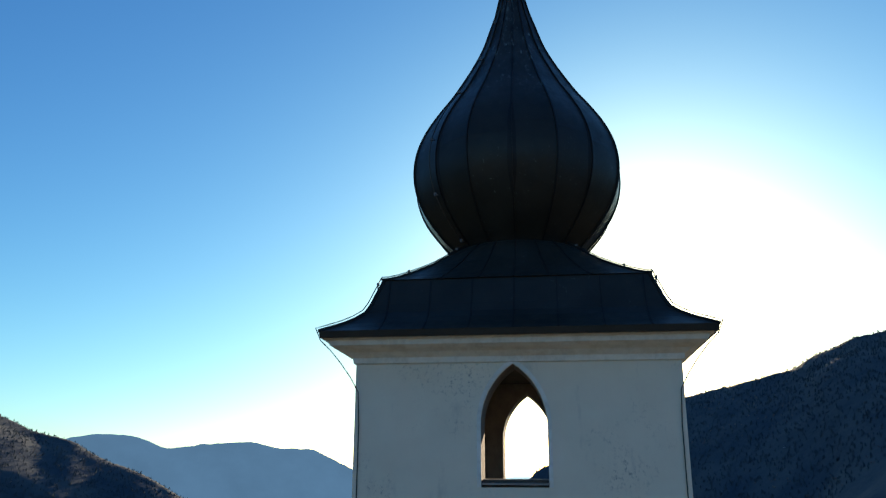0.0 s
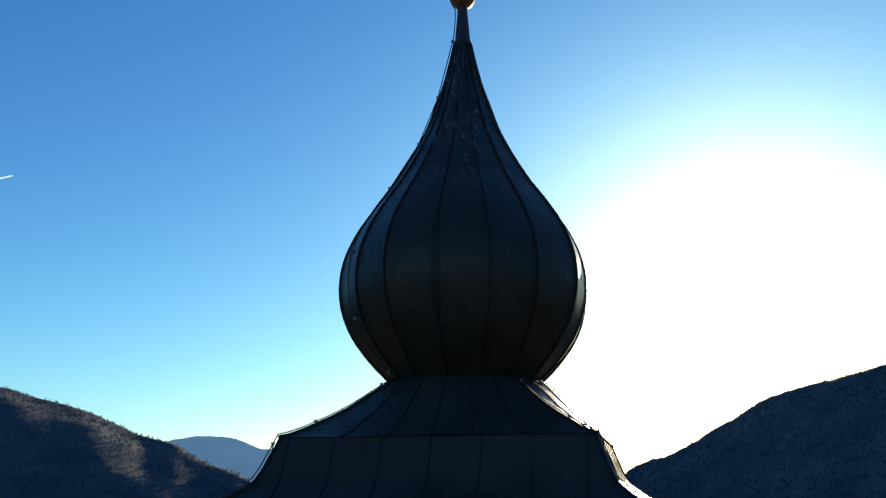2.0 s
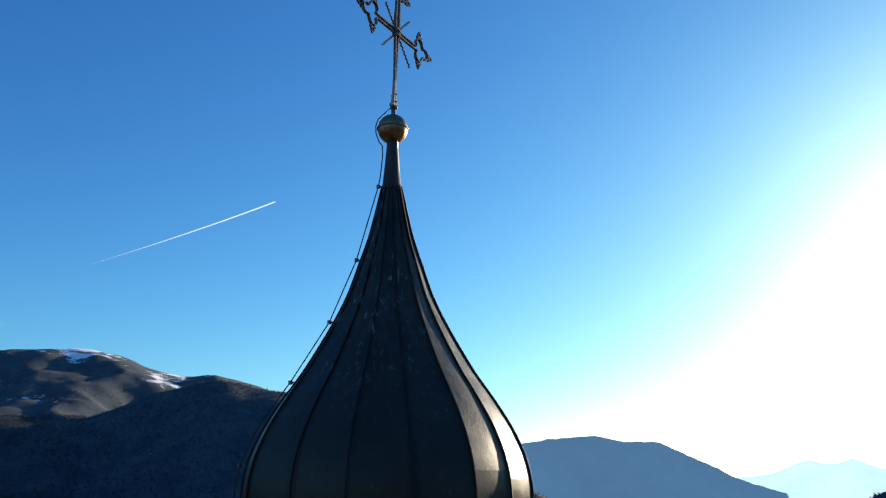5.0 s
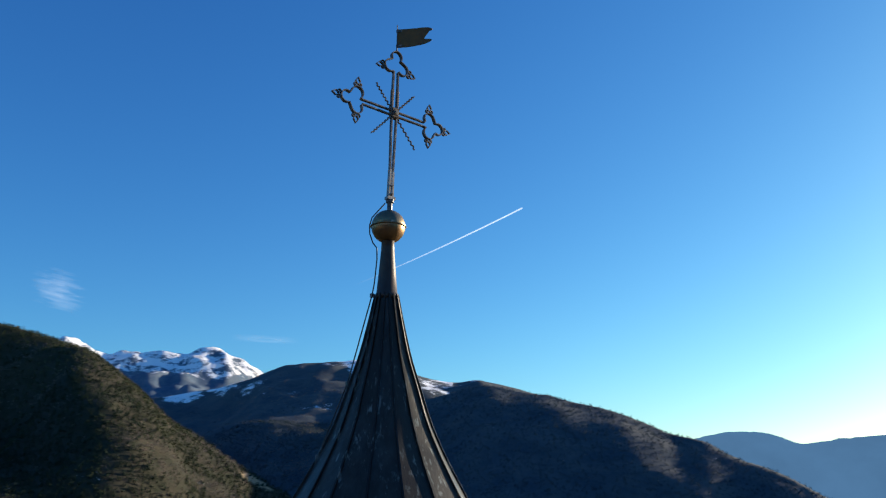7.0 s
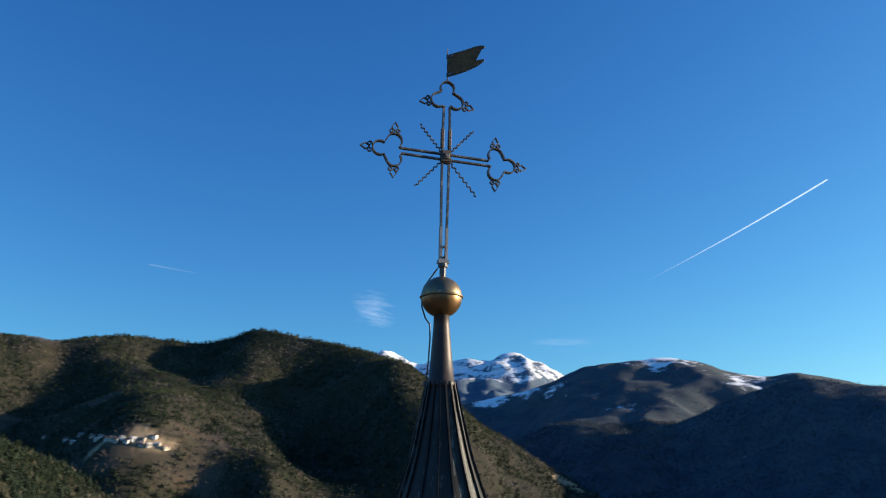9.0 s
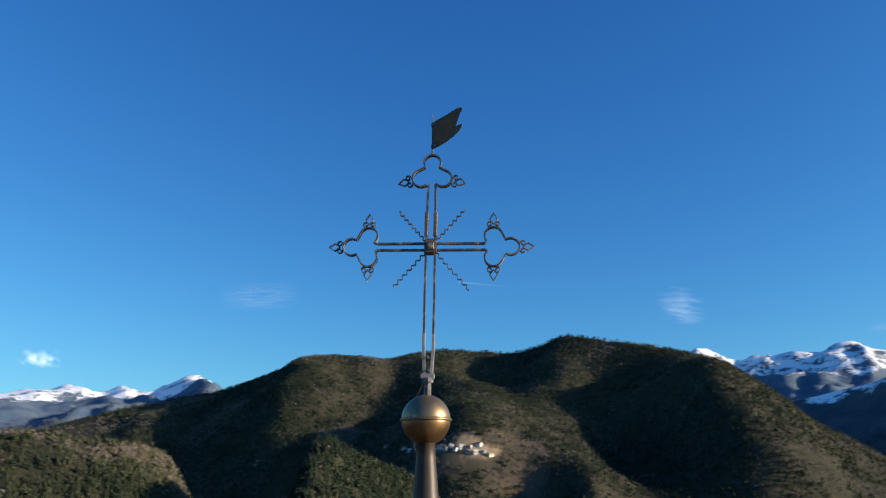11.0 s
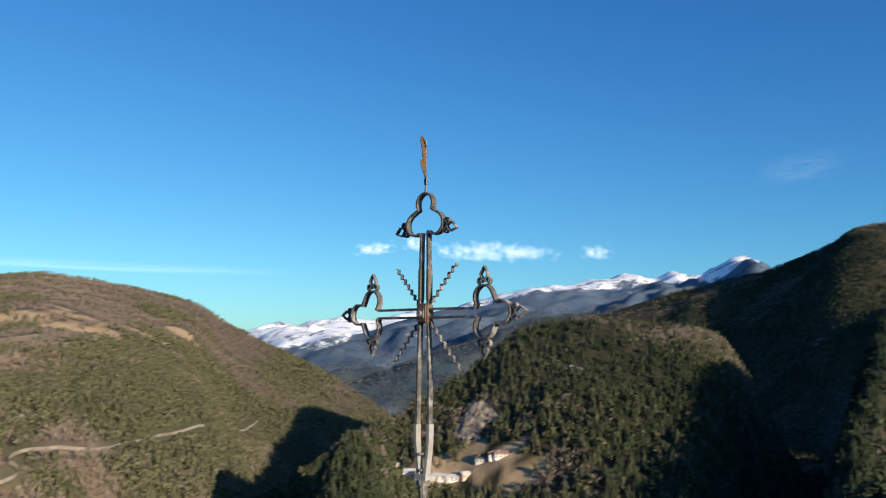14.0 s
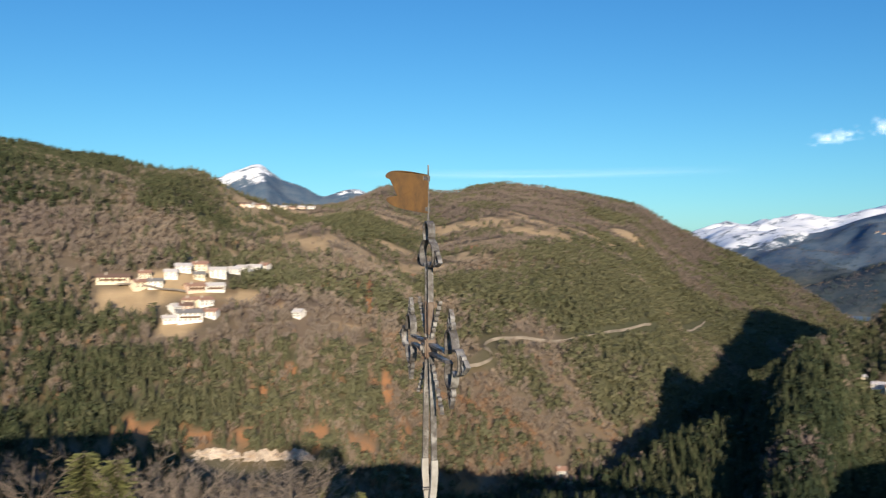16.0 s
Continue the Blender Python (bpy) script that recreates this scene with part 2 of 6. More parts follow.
# Each mountain: front slope, back slope, roughness, and its crest as (degrees left of +y, degrees high, metres away).
MOUNTAINS = {
    "south": (0.40, 0.5, 22, [(-75, 6.25, 1500), (-45, 9.85, 1500), (-30, 10.15, 1480), (-22.2, 9.45, 1500), (-19.9, 8.85, 1530), (-17.6, 8.05, 1570), (-16.5, 7.4, 1590),
                              (-15.3, 7, 1610), (-13.3, 6.5, 1640), (-11.5, 6.1, 1660), (-9.8, 5.7, 1680), (-8, 5.15, 1700), (-6.6, 4.35, 1720), (-4.8, 3.4, 1740),
                              (-3.2, 2.45, 1760), (-1.5, 1.65, 1780), (-0.3, 1.35, 1800), (1.5, 0.35, 1830), (2, -0.25, 1840), (3.8, -1.15, 1870), (9, -4.25, 2000)]),
    "dark_hill": (0.47, 0.5, 16, [(62, 1.5, 2300), (55, 3.9, 2253), (51.6, 5.3, 2231), (50, 5.75, 2220), (48.8, 6.1, 2212), (47.4, 6.25, 2203), (45.4, 5.9, 2173),
                                  (43.7, 5.65, 2143), (42, 5.25, 2114), (40, 4.75, 2080), (38.2, 4.3, 2039), (36.2, 3.5, 1993), (34.4, 2.75, 1951),
                                  (32.6, 2.25, 1910), (30.9, 1.4, 1871), (29.1, 0.75, 1830), (27.3, -0.15, 1789), (25.6, -1, 1750), (19, -4.5, 1600)]),
    "high_pasture": (0.34, 0.4, 40, [(74, 4.5, 3400), (64.9, 6.2, 3335), (63.4, 6.8, 3324), (61.8, 7.42, 3313), (60, 7.62, 3300), (58, 7.74, 3291), (55.8, 7.8, 3281),
                                     (54, 7.43, 3273), (52.5, 6.86, 3266), (50.6, 6.42, 3257), (49.4, 6.3, 3252), (48.3, 6.48, 3247), (47, 6.28, 3241), (45, 5.8, 3232),
                                     (38, 3, 3200)]),
    "snow_massif": (0.45, 0.5, 46, [(84, 7.8, 4400), (77, 8.55, 4400), (76.2, 8.52, 4400), (74.5, 7.85, 4400), (73.1, 7.9, 4400), (71.8, 7.78, 4400),
                                    (70.1, 8.05, 4400), (69.1, 8, 4400), (67.9, 8.4, 4400), (66.2, 8.16, 4400), (64.8, 7.6, 4400), (63.4, 6.8, 4400), (58, 4.5, 4400)]),
    "village_mountain": (0.44, 0.4, 38, [(130, 0, 2300), (124, 2.8, 2288), (121, 3.4, 2282), (118.4, 4.2, 2277), (115.9, 4.85, 2272), (113.3, 5.4, 2267),
                                         (110.8, 5.9, 2262), (108.2, 6.8, 2256), (106.6, 7.4, 2253), (104.8, 8.5, 2249), (103, 8.75, 2237), (100.4, 8.52, 2219),
                                         (98.5, 8.4, 2207), (96.5, 8.82, 2193), (93.9, 9.14, 2176), (91.4, 9, 2159), (89.8, 8.87, 2146), (87.6, 9.35, 2102),
                                         (86.1, 9.98, 2072), (84, 9.87, 2030), (81.6, 9.55, 1982), (79.8, 9.16, 1947), (77.8, 8.72, 1913), (75.7, 8.09, 1877),
                                         (74.4, 7.46, 1855), (71.5, 5.45, 1806), (69.5, 3.67, 1771), (67.5, 2.48, 1736), (65.6, 1.32, 1702), (63.7, -0.02, 1669),
                                         (61.4, -1.2, 1628), (57, -4.5, 1550)]),
    "snow_range": (0.17, 0.4, 40, [(152, 1, 4400), (147.5, 1.78, 4400), (146.1, 2.2, 4400), (144.3, 2.45, 4400), (142.1, 2.7, 4400), (140.7, 2.85, 4400),
                                   (139.4, 2.98, 4400), (138.3, 2.8, 4400), (137, 3.1, 4400), (135.2, 3.4, 4400), (133.9, 3.25, 4400), (132.4, 3.6, 4400),
                                   (130.8, 3.95, 4400), (127.7, 4.7, 4400), (125.7, 5.12, 4400), (123.9, 5.05, 4400), (121.8, 5.3, 4400), (120, 5.72, 4400),
                                   (118, 5.55, 4400), (116.5, 5.95, 4400), (115.1, 5.55, 4400), (113.5, 6.1, 4400), (112, 6.8, 4400), (110.9, 6.15, 4400),
                                   (104, 3.75, 4400)]),
    "mid_range": (0.30, 0.4, 60, [(147, -3, 3350), (144.5, -1.4, 3380), (142.8, -0.16, 3400), (141.6, 0.65, 3420), (140.4, 1.25, 3450), (138.5, 1.88, 3480), (136.5, 2.6, 3500),
                                  (134.5, 3.15, 3500), (132.8, 3.55, 3500), (131, 3.75, 3500), (128, 4.0, 3500), (122, 4.2, 3500), (112, 4.4, 3500), (106, 4.2, 3500)]),
    "valley_side": (0.34, 0.35, 40, [(150, -6.5, 2150), (142, -3.4, 2200), (140.3, -1.8, 2250), (138.5, -1.25, 2300), (136.4, -0.42, 2350), (134.3, 0.4, 2400),
                                    (133, 0.8, 2450), (131.3, 1.22, 2500), (129.2, 1.95, 2600), (127, 2.6, 2700), (118, 3.4, 2800), (112, 3.9, 2900), (106, 4.2, 3000)]),
    "wooded_knoll": (0.43, 0.45, 16, [(146, -9.5, 700), (139.8, -5.9, 760), (137.3, -4.1, 806), (136.2, -3.65, 826), (134.7, -2.65, 842), (133, -1.9, 858),
                                      (131.4, -0.8, 872), (129.9, 0.65, 886), (128.7, 1.8, 892), (127, 2.7, 900), (125.4, 3.1, 908), (122.9, 3.36, 915),
                                      (120.7, 3.2, 921), (119.1, 2.9, 925), (117, 2.58, 930), (115, 2.3, 935), (113.2, 1.4, 947), (111.8, -1.0, 958), (110, -5, 970),
                                      (106, -12, 990)]),
    "near_spur": (0.45, 0.6, 7, [(153, -14.5, 515), (150.1, -13.0, 525), (147.8, -12.0, 530), (145.8, -11.1, 535), (144.6, -10.6, 540), (143.2, -10.2, 545), (142.2, -8.6, 552), (141.5, -7.0, 558), (140.6, -5.6, 562),
                                 (139.5, -4.9, 566), (138.4, -4.7, 575), (137.3, -5.2, 590), (136.6, -6.6, 605), (135.8, -8.0, 620), (134.5, -8.7, 635), (133, -9.2, 635),
                                 (129, -9.6, 620), (124, -10.8, 600), (118, -13.5, 580)]),
    "village_spur": (0.42, 0.42, 9, [(113, -15, 690), (108.5, -11, 720), (106, -4.4, 770), (104.7, 0.0, 790), (103.6, 2.0, 800), (102.5, 2.8, 815), (100.6, 1.9, 860),
                                     (98.3, 1.0, 920), (96, 0.0, 970), (93.7, -1.9, 1000), (90, -4.5, 1030), (84, -9, 1050)]),
    "dark_spur": (0.42, 0.5, 6, [(121, -13, 580), (119, -10.5, 600), (117.5, -9, 620), (116.3, -7.2, 650), (115.4, -6.4, 680), (114.6, -7.5, 690), (113.5, -10.5, 700), (111, -15, 720)]),
    "sunny_slope": (0.20, 0.4, 15, [(230, 8.2, 1150), (200, 8.5, 1120), (194.2, 7.9, 1088), (191, 7.5, 1070), (189, 7.3, 1059), (187.2, 7.1, 1048), (185.8, 6.8, 1040),
                                    (183.9, 6.5, 1031), (181.7, 6.3, 1057), (180.2, 5.55, 1075), (178.6, 4.75, 1104), (176.6, 4.2, 1200), (173.4, 4.1, 1380),
                                    (170.5, 4.85, 1520), (168.8, 5.45, 1572), (167.5, 5.55, 1612), (166, 5.3, 1658), (163.8, 5.2, 1722), (162.2, 5.6, 1735),
                                    (160.4, 5.75, 1751), (158, 5.57, 1771), (156, 5.3, 1775), (154, 4.95, 1765), (152, 4.4, 1756), (150.5, 4.02, 1745),
                                    (149, 3.05, 1721), (148.1, 2.5, 1707), (146.2, 1.5, 1677), (144.2, 0.6, 1646), (142, -0.5, 1617), (140, -1.6, 1590),
                                    (137.9, -2.95, 1562), (136.5, -3.8, 1546), (131, -6.5, 1500)]),
    "lone_peak": (0.5, 0.5, 20, [(186, 4, 4400), (181.5, 5.45, 4400), (180.3, 5.85, 4400), (179.6, 6.15, 4400), (178.9, 6.5, 4400), (178.4, 6.76, 4400), (177.75, 6.84, 4400),
                                 (177.4, 6.6, 4400), (176.8, 6.2, 4400), (176.2, 5.7, 4400), (175.4, 5.4, 4400), (174.4, 5.05, 4400), (173.5, 4.6, 4400), (172.2, 4.85, 4400),
                                 (170.5, 4.95, 4400), (170, 4.7, 4400), (164, 4, 4400)]),
    "rear": (0.3, 0.4, 30, [(225, 5, 1200), (250, 7, 1500), (270, 6, 1600), (300, 7, 1600)]),
}


SUNNY, VILLAGE, KNOLL, RANGE, PEAK, MASSIF = (list(MOUNTAINS).index(k) for k in ("sunny_slope", "village_mountain", "wooded_knoll", "snow_range", "lone_peak", "snow_massif"))
RUGGED = [list(MOUNTAINS).index(k) for k in ("lone_peak", "snow_massif", "snow_range")]
# a shaded bowl and the spur with the village: degrees, metres away, width, depth, height added
SPURS = {list(MOUNTAINS).index("wooded_knoll"): [(132.5, 725, 60, 40, 12), (125, 600, 60, 90, -22), (131.6, 795, 46, 50, 20), (128, 742, 26, 40, -16), (128.8, 650, 46, 38, -20)],
         list(MOUNTAINS).index("village_spur"): [(102.8, 690, 40, 60, 20), (102.4, 765, 36, 44, 10), (104.4, 560, 45, 60, 6)]}
HOLLOWS = [(81.5, 1640, 140, 330, -160), (76, 1680, 80, 230, 50), (75.8, 1265, 90, 120, -30), (91.5, 1400, 190, 280, 105), (109, 1450, 230, 420, -75)]


def smooth_between(q, xs, ys):
    """A smooth line through the knots (cubic, with no overshoot to speak of)."""
    xs, ys = np.array(xs, float), np.array(ys, float)
    m = np.gradient(ys, xs)
    q = np.clip(q, xs[0], xs[-1])
    i = np.clip(np.searchsorted(xs, q, "right") - 1, 0, len(xs) - 2)
    h = xs[i + 1] - xs[i]
    t = (q - xs[i]) / h
    return ((2 * t**3 - 3 * t**2 + 1) * ys[i] + (t**3 - 2 * t**2 + t) * h * m[i]
            + (3 * t**2 - 2 * t**3) * ys[i + 1] + (t**3 - t**2) * h * m[i + 1])


def height(az, r):
    """Height of the land, the mountain it belongs to, and how far it lies below that mountain's crest."""
    az, r = np.broadcast_arrays(np.asarray(az, float), np.asarray(r, float))
    a = np.radians(az)
    x, y = -np.sin(a) * r, np.cos(a) * r
    # the church stands on a long hump across the valley
    off = np.hypot(np.maximum(np.abs(x - 62) - 100, 0), np.maximum(np.abs(y) - 40, 0))
    floor = np.maximum(5 - 0.31 * off * np.clip(off / 14, 0, 1), -118 + 10 * fbm(x, y, 400))
    # an unseen rise east of the church, added to shade the slope's foot
    off = np.hypot(np.maximum(np.abs(x - 165) - 62, 0), np.maximum(np.abs(y) - 30, 0))
    floor = np.maximum(floor, 33 - 0.52 * off * np.clip(off / 14, 0, 1))
    # a low ridge added out of view to throw shade on the knoll's foot
    off = np.hypot(np.maximum(np.abs(x + 330) - 45, 0), np.maximum(np.abs(y + 70) - 12, 0))
    floor = np.maximum(floor, -25 - 0.5 * off * np.clip(off / 14, 0, 1))
    best, owner, below = floor.copy(), np.full(r.shape, -1), np.full(r.shape, 400.0)
    rough = fbm(x, y, 520, 3, 1) * 1.5
    gully = 1 - 2 * np.abs(fbm(x, y, 300, 3, 3))
    sway = 11 * fbm(x, y, 600, 2, 4)
    for i, (front, back, wild, crest) in enumerate(MOUNTAINS.values()):
        ca = [c[0] for c in crest][::-1] if crest[0][0] > crest[-1][0] else [c[0] for c in crest]
        rows = crest[::-1] if crest[0][0] > crest[-1][0] else crest
        d = smooth_between(az, ca, [c[2] for c in rows])
        gap = d - r
        w = np.clip(np.abs(gap) / (0.07 * d), 0, 1)
        azw = az + (0.45 if i == KNOLL else 1.0) * sway * np.clip((gap - 0.04 * d) / (0.3 * d), 0, 1)
        el = smooth_between(azw, ca, [c[1] for c in rows])
        out = np.maximum(ca[0] - azw, 0) + np.maximum(azw - ca[-1], 0)
        top = d * np.tan(np.radians(el - 0.9 * out)) + EYE - np.where(d < 2600, 7.0, 0.0)
        bend = np.where(gap > 0, front * gap * (1 - 0.25 * np.exp(-gap / (0.12 * d))), -back * gap)
        if i == SUNNY:
            knee = np.interp(az, (131, 140, 150, 156, 160, 165, 170, 175, 180, 184, 195, 230), (540, 600, 655, 640, 612, 572, 505, 425, 368, 352, 365, 390))
            bend = bend + 0.45 * np.maximum(knee - r, 0) * (gap > 0)
        if i == RANGE:
            bend = bend + 0.6 * np.maximum(2500 - r, 0)
        z = top - bend + wild * w * (rough + 0.8 * (gully - 0.6)) + 5 * (1 - w) * fbm(x, y, 60, 2, 2)
        for ha, hr, wide, deep, by in SPURS.get(i, ()):
            z = z + by * np.exp(-((az - ha) * math.pi / 180 * hr / wide) ** 2 - ((r - hr) / deep) ** 2)
        if i == SUNNY:
            side = np.clip((az - 163) / 10, 0, 1) * np.clip((215 - az) / 10, 0, 1)
            side = side * side * (3 - 2 * side) * np.clip((820 - r) / 240, 0, 1)
            shelf = np.interp(r, (0, 300, 360, 430, 500, 560, 620, 760, 900), (-150, -118, -96, -69, -38, -12, 12, 44, 70))
            z = z * (1 - side) + (shelf + 9 * fbm(x, y, 120, 3, 2)) * side
        if i in RUGGED:
            wildness = 0.3 if i == PEAK else 1.0
            z = z + (16 if i == MASSIF else 32) * wildness * (1 - w) * fbm(x, y, 90, 3, 5)
            z = z + 55 * wildness * (1 - 0.5 * w) * (0.20 - np.abs(fbm(x, y, 230, 4, 0)))
            if i == MASSIF:
                z = z + 70 * np.clip(w * 4, 0.15, 1) * (0.16 - np.abs(fbm(x, y, 150, 4, 3)))
        if i == VILLAGE:
            for ha, hr, wide, deep, by in HOLLOWS:
                z = z + by * np.clip(gap / (0.14 * d), 0, 1) * np.exp(-((az - ha) * math.pi / 180 * hr / wide) ** 2 - ((r - hr) / deep) ** 2)
        z = np.where(out > 25, -500, z)
        k = 14.0
        h = np.clip(0.5 + 0.5 * (z - best) / k, 0, 1)
        owner = np.where(z > best, i, owner)
        below = np.where(z > best, top - z, below)
        best = best * (1 - h) + z * h + k * h * (1 - h) * 0.5
    best = best + np.clip((r - 120) / 300, 0, 1) * 3.0 * fbm(x, y, 45, 3, 4)
    return best, owner, below


NAMES = list(MOUNTAINS)
# open land: degrees, metres away, width and depth in metres
VALLEY_MEADOWS = [(134.2, 712, 40, 26), (131.9, 718, 48, 26), (129.8, 700, 30, 18), (127.0, 672, 26, 10), (94.4, 1320, 55, 13), (92.2, 1303, 34, 9),
                  (63.8, 1640, 40, 30), (186.9, 580, 25, 16), (183.4, 602, 33, 13), (182.3, 551, 20, 10), (178.6, 590, 13, 18), (176.8, 573, 12, 18),
                  (178.3, 523, 6, 5), (172.2, 551, 12, 8), (170.6, 519, 11, 10), (181.7, 650, 49, 12), (186.2, 642, 14, 7), (179.4, 711, 20, 15),
                  (178.3, 553, 14, 7), (173.8, 637, 10, 8), (180.6, 548, 9, 6)]
HIGH_MEADOWS = [(177.4, 928, 46, 80), (177.8, 1030, 60, 55), (174.6, 1190, 52, 40), (172.6, 843, 56, 38), (175.2, 830, 30, 26), (172.4, 792, 44, 18),
                (168.5, 806, 30, 18), (160.6, 1175, 76, 44), (158.8, 1165, 84, 60), (159.9, 1235, 54, 32), (156.9, 1178, 54, 34), (157.4, 1085, 72, 36),
                (155.0, 1140, 70, 22), (158.6, 1010, 36, 18)]
CREST_MEADOWS = [(152.4, 1345, 52, 32), (154.9, 1188, 62, 24), (168.3, 1160, 70, 22), (165.2, 1130, 50, 20), (161.7, 985, 44, 24), (164.0, 1030, 36, 20),
                 (166.6, 1230, 60, 20), (170.3, 1045, 50, 18), (167.8, 835, 34, 32), (165.8, 868, 34, 20), (163.1, 912, 14, 36), (168.6, 945, 40, 18),
                 (164.4, 1085, 40, 14), (170.5, 900, 30, 16)]
OPEN = VALLEY_MEADOWS + HIGH_MEADOWS + CREST_MEADOWS
# bracken and bare earth, and the kinds of wood: with the share of conifers
BRACKEN = [(162, 470, 20, 10), (172, 645, 20, 14), (166, 830, 30, 12), (163, 960, 26, 16), (175.5, 489, 13, 5), (177.7, 471, 11, 6),
           (168.8, 490, 3, 12), (186.0, 446, 12, 9), (182.1, 441, 16, 9), (178.3, 438, 18, 11), (174.6, 434, 15, 9), (171, 430, 9, 7), (175.9, 494, 10, 10), (178.2, 473, 10, 6), (168.7, 479, 4, 16), (193.4, 491, 9, 6),
           (170, 629, 3, 93), (193.9, 487, 3, 6), (167.3, 466, 6, 8)]
WIDE_GROVES = [(189, 388, 50, 24, 0.85), (176, 414, 60, 16, 0.7), (156, 900, 330, 270, 1.25), (146, 1250, 190, 380, 1.25), (163, 760, 150, 110, 1.0),
               (161, 1480, 420, 210, 0.02), (168, 1480, 240, 240, 0.05), (152.6, 1520, 46, 130, 0.75), (168.3, 1095, 50, 34, 1.2), (163.6, 1150, 44, 40, 1.2),
               (158.8, 1118, 14, 12, 1.2), (165.2, 931, 44, 30, 1.1), (174, 720, 60, 60, 0.3), (163, 470, 120, 50, 0.30), (160, 640, 130, 80, 1.1),
               (167, 620, 70, 60, 0.8), (183, 830, 50, 130, 0.93)]
LOW_GROVES = [(192, 900, 90, 240, 0.75), (175, 611, 34, 20, 0.7), (168, 661, 40, 26, 0.75), (192.4, 598, 20, 47, 0.9), (188.9, 506, 50, 19, 0.72),
              (183.3, 460, 95, 20, 0.82), (180, 495, 25, 15, 0.6), (176.1, 511, 8, 14, 0.8), (171.8, 465, 23, 16, 0.75), (184, 532, 61, 13, 0.05),
              (175.9, 559, 42, 40, 0.1), (169.8, 510, 36, 24, 0.45), (188, 678, 78, 52, 0.12)]
GROVES = WIDE_GROVES + LOW_GROVES


def spots(az, r, places, wob):
    """How far each place of (degrees, metres away, width, depth) holds here, from 0 to 1."""
    out = []
    for oa, orr, wide, deep in places:
        u = (np.asarray(az) - oa) * math.pi / 180 * orr / wide
        v = (r - orr) / deep
        out.append(np.clip(2.2 * (0.9 + 2.3 * wob - u * u - v * v), 0, 1))
    return out


def meadow(az, r):
    """How open the land is: 1 on meadows and round houses, 0 in the woods."""
    a = np.radians(az)
    x, y = -np.sin(a) * r, np.cos(a) * r
    return np.maximum.reduce(spots(az, r, OPEN, 0.85 * fbm(x, y, 46, 4, 5) + 0.35 * fbm(x, y, 15, 3, 1)))


def bracken(az, r):
    a = np.radians(az)
    return np.maximum.reduce(spots(az, r, BRACKEN, fbm(-np.sin(a) * r, np.cos(a) * r, 30, 3, 2)))


def village_share(az, r, share):
    """Bare grey woods on the village spur, spruce elsewhere."""
    a = np.radians(az)
    wob = fbm(-np.sin(a) * r, np.cos(a) * r, 120, 4, 1)
    for place in ((90.3, 1240, 120, 75, 0.05), (88.5, 1330, 60, 90, 0.12), (95.5, 1600, 60, 40, 0.15), (86, 1150, 80, 60, 0.2), (102, 1700, 50, 60, 0.2), (98, 1170, 90, 80, 0.92)):
        share = share + (place[4] - share) * spots(az, r, [place[:4]], wob)[0]
    return share


def knoll_share(az, r, share):
    """Grey leafless patches on the wooded knoll."""
    a = np.radians(az)
    wob = fbm(-np.sin(a) * r, np.cos(a) * r, 60, 4, 2)
    for place in ((126, 659, 34, 26, 0.1), (124.2, 633, 24, 22, 0.15), (128, 645, 26, 14, 0.2), (116.6, 880, 50, 30, 0.15), (113.9, 930, 40, 30, 0.1), (133.4, 795, 34, 30, 0.35), (130.7, 770, 26, 26, 0.15), (126.4, 648, 32, 14, 0.0), (131.5, 640, 60, 22, 0.45), (118, 860, 40, 30, 0.4)):
        share = share + (place[4] - share) * spots(az, r, [place[:4]], wob)[0]
    return share


def conifer_share(az, r, share):
    a = np.radians(az)
    wob = fbm(-np.sin(a) * r, np.cos(a) * r, 120, 4, 1)
    for place in GROVES:
        here = spots(az, r, [place[:4]], wob)[0]
        share = share + (place[4] - share) * here
    return share


def cliff(az, r):
    """The bare rock outcrop on the wooded knoll."""
    a = np.radians(az)
    ledge = np.exp(-(((az - 130.6) * math.pi / 180 * 772 / 16) ** 2 + ((r - 772) / 20) ** 2))
    return np.clip(3.0 * (ledge - 0.35) + 0.9 * fbm(-np.sin(a) * r, np.cos(a) * r, 14, 3, 1) * (ledge > 0.1), 0, 1)


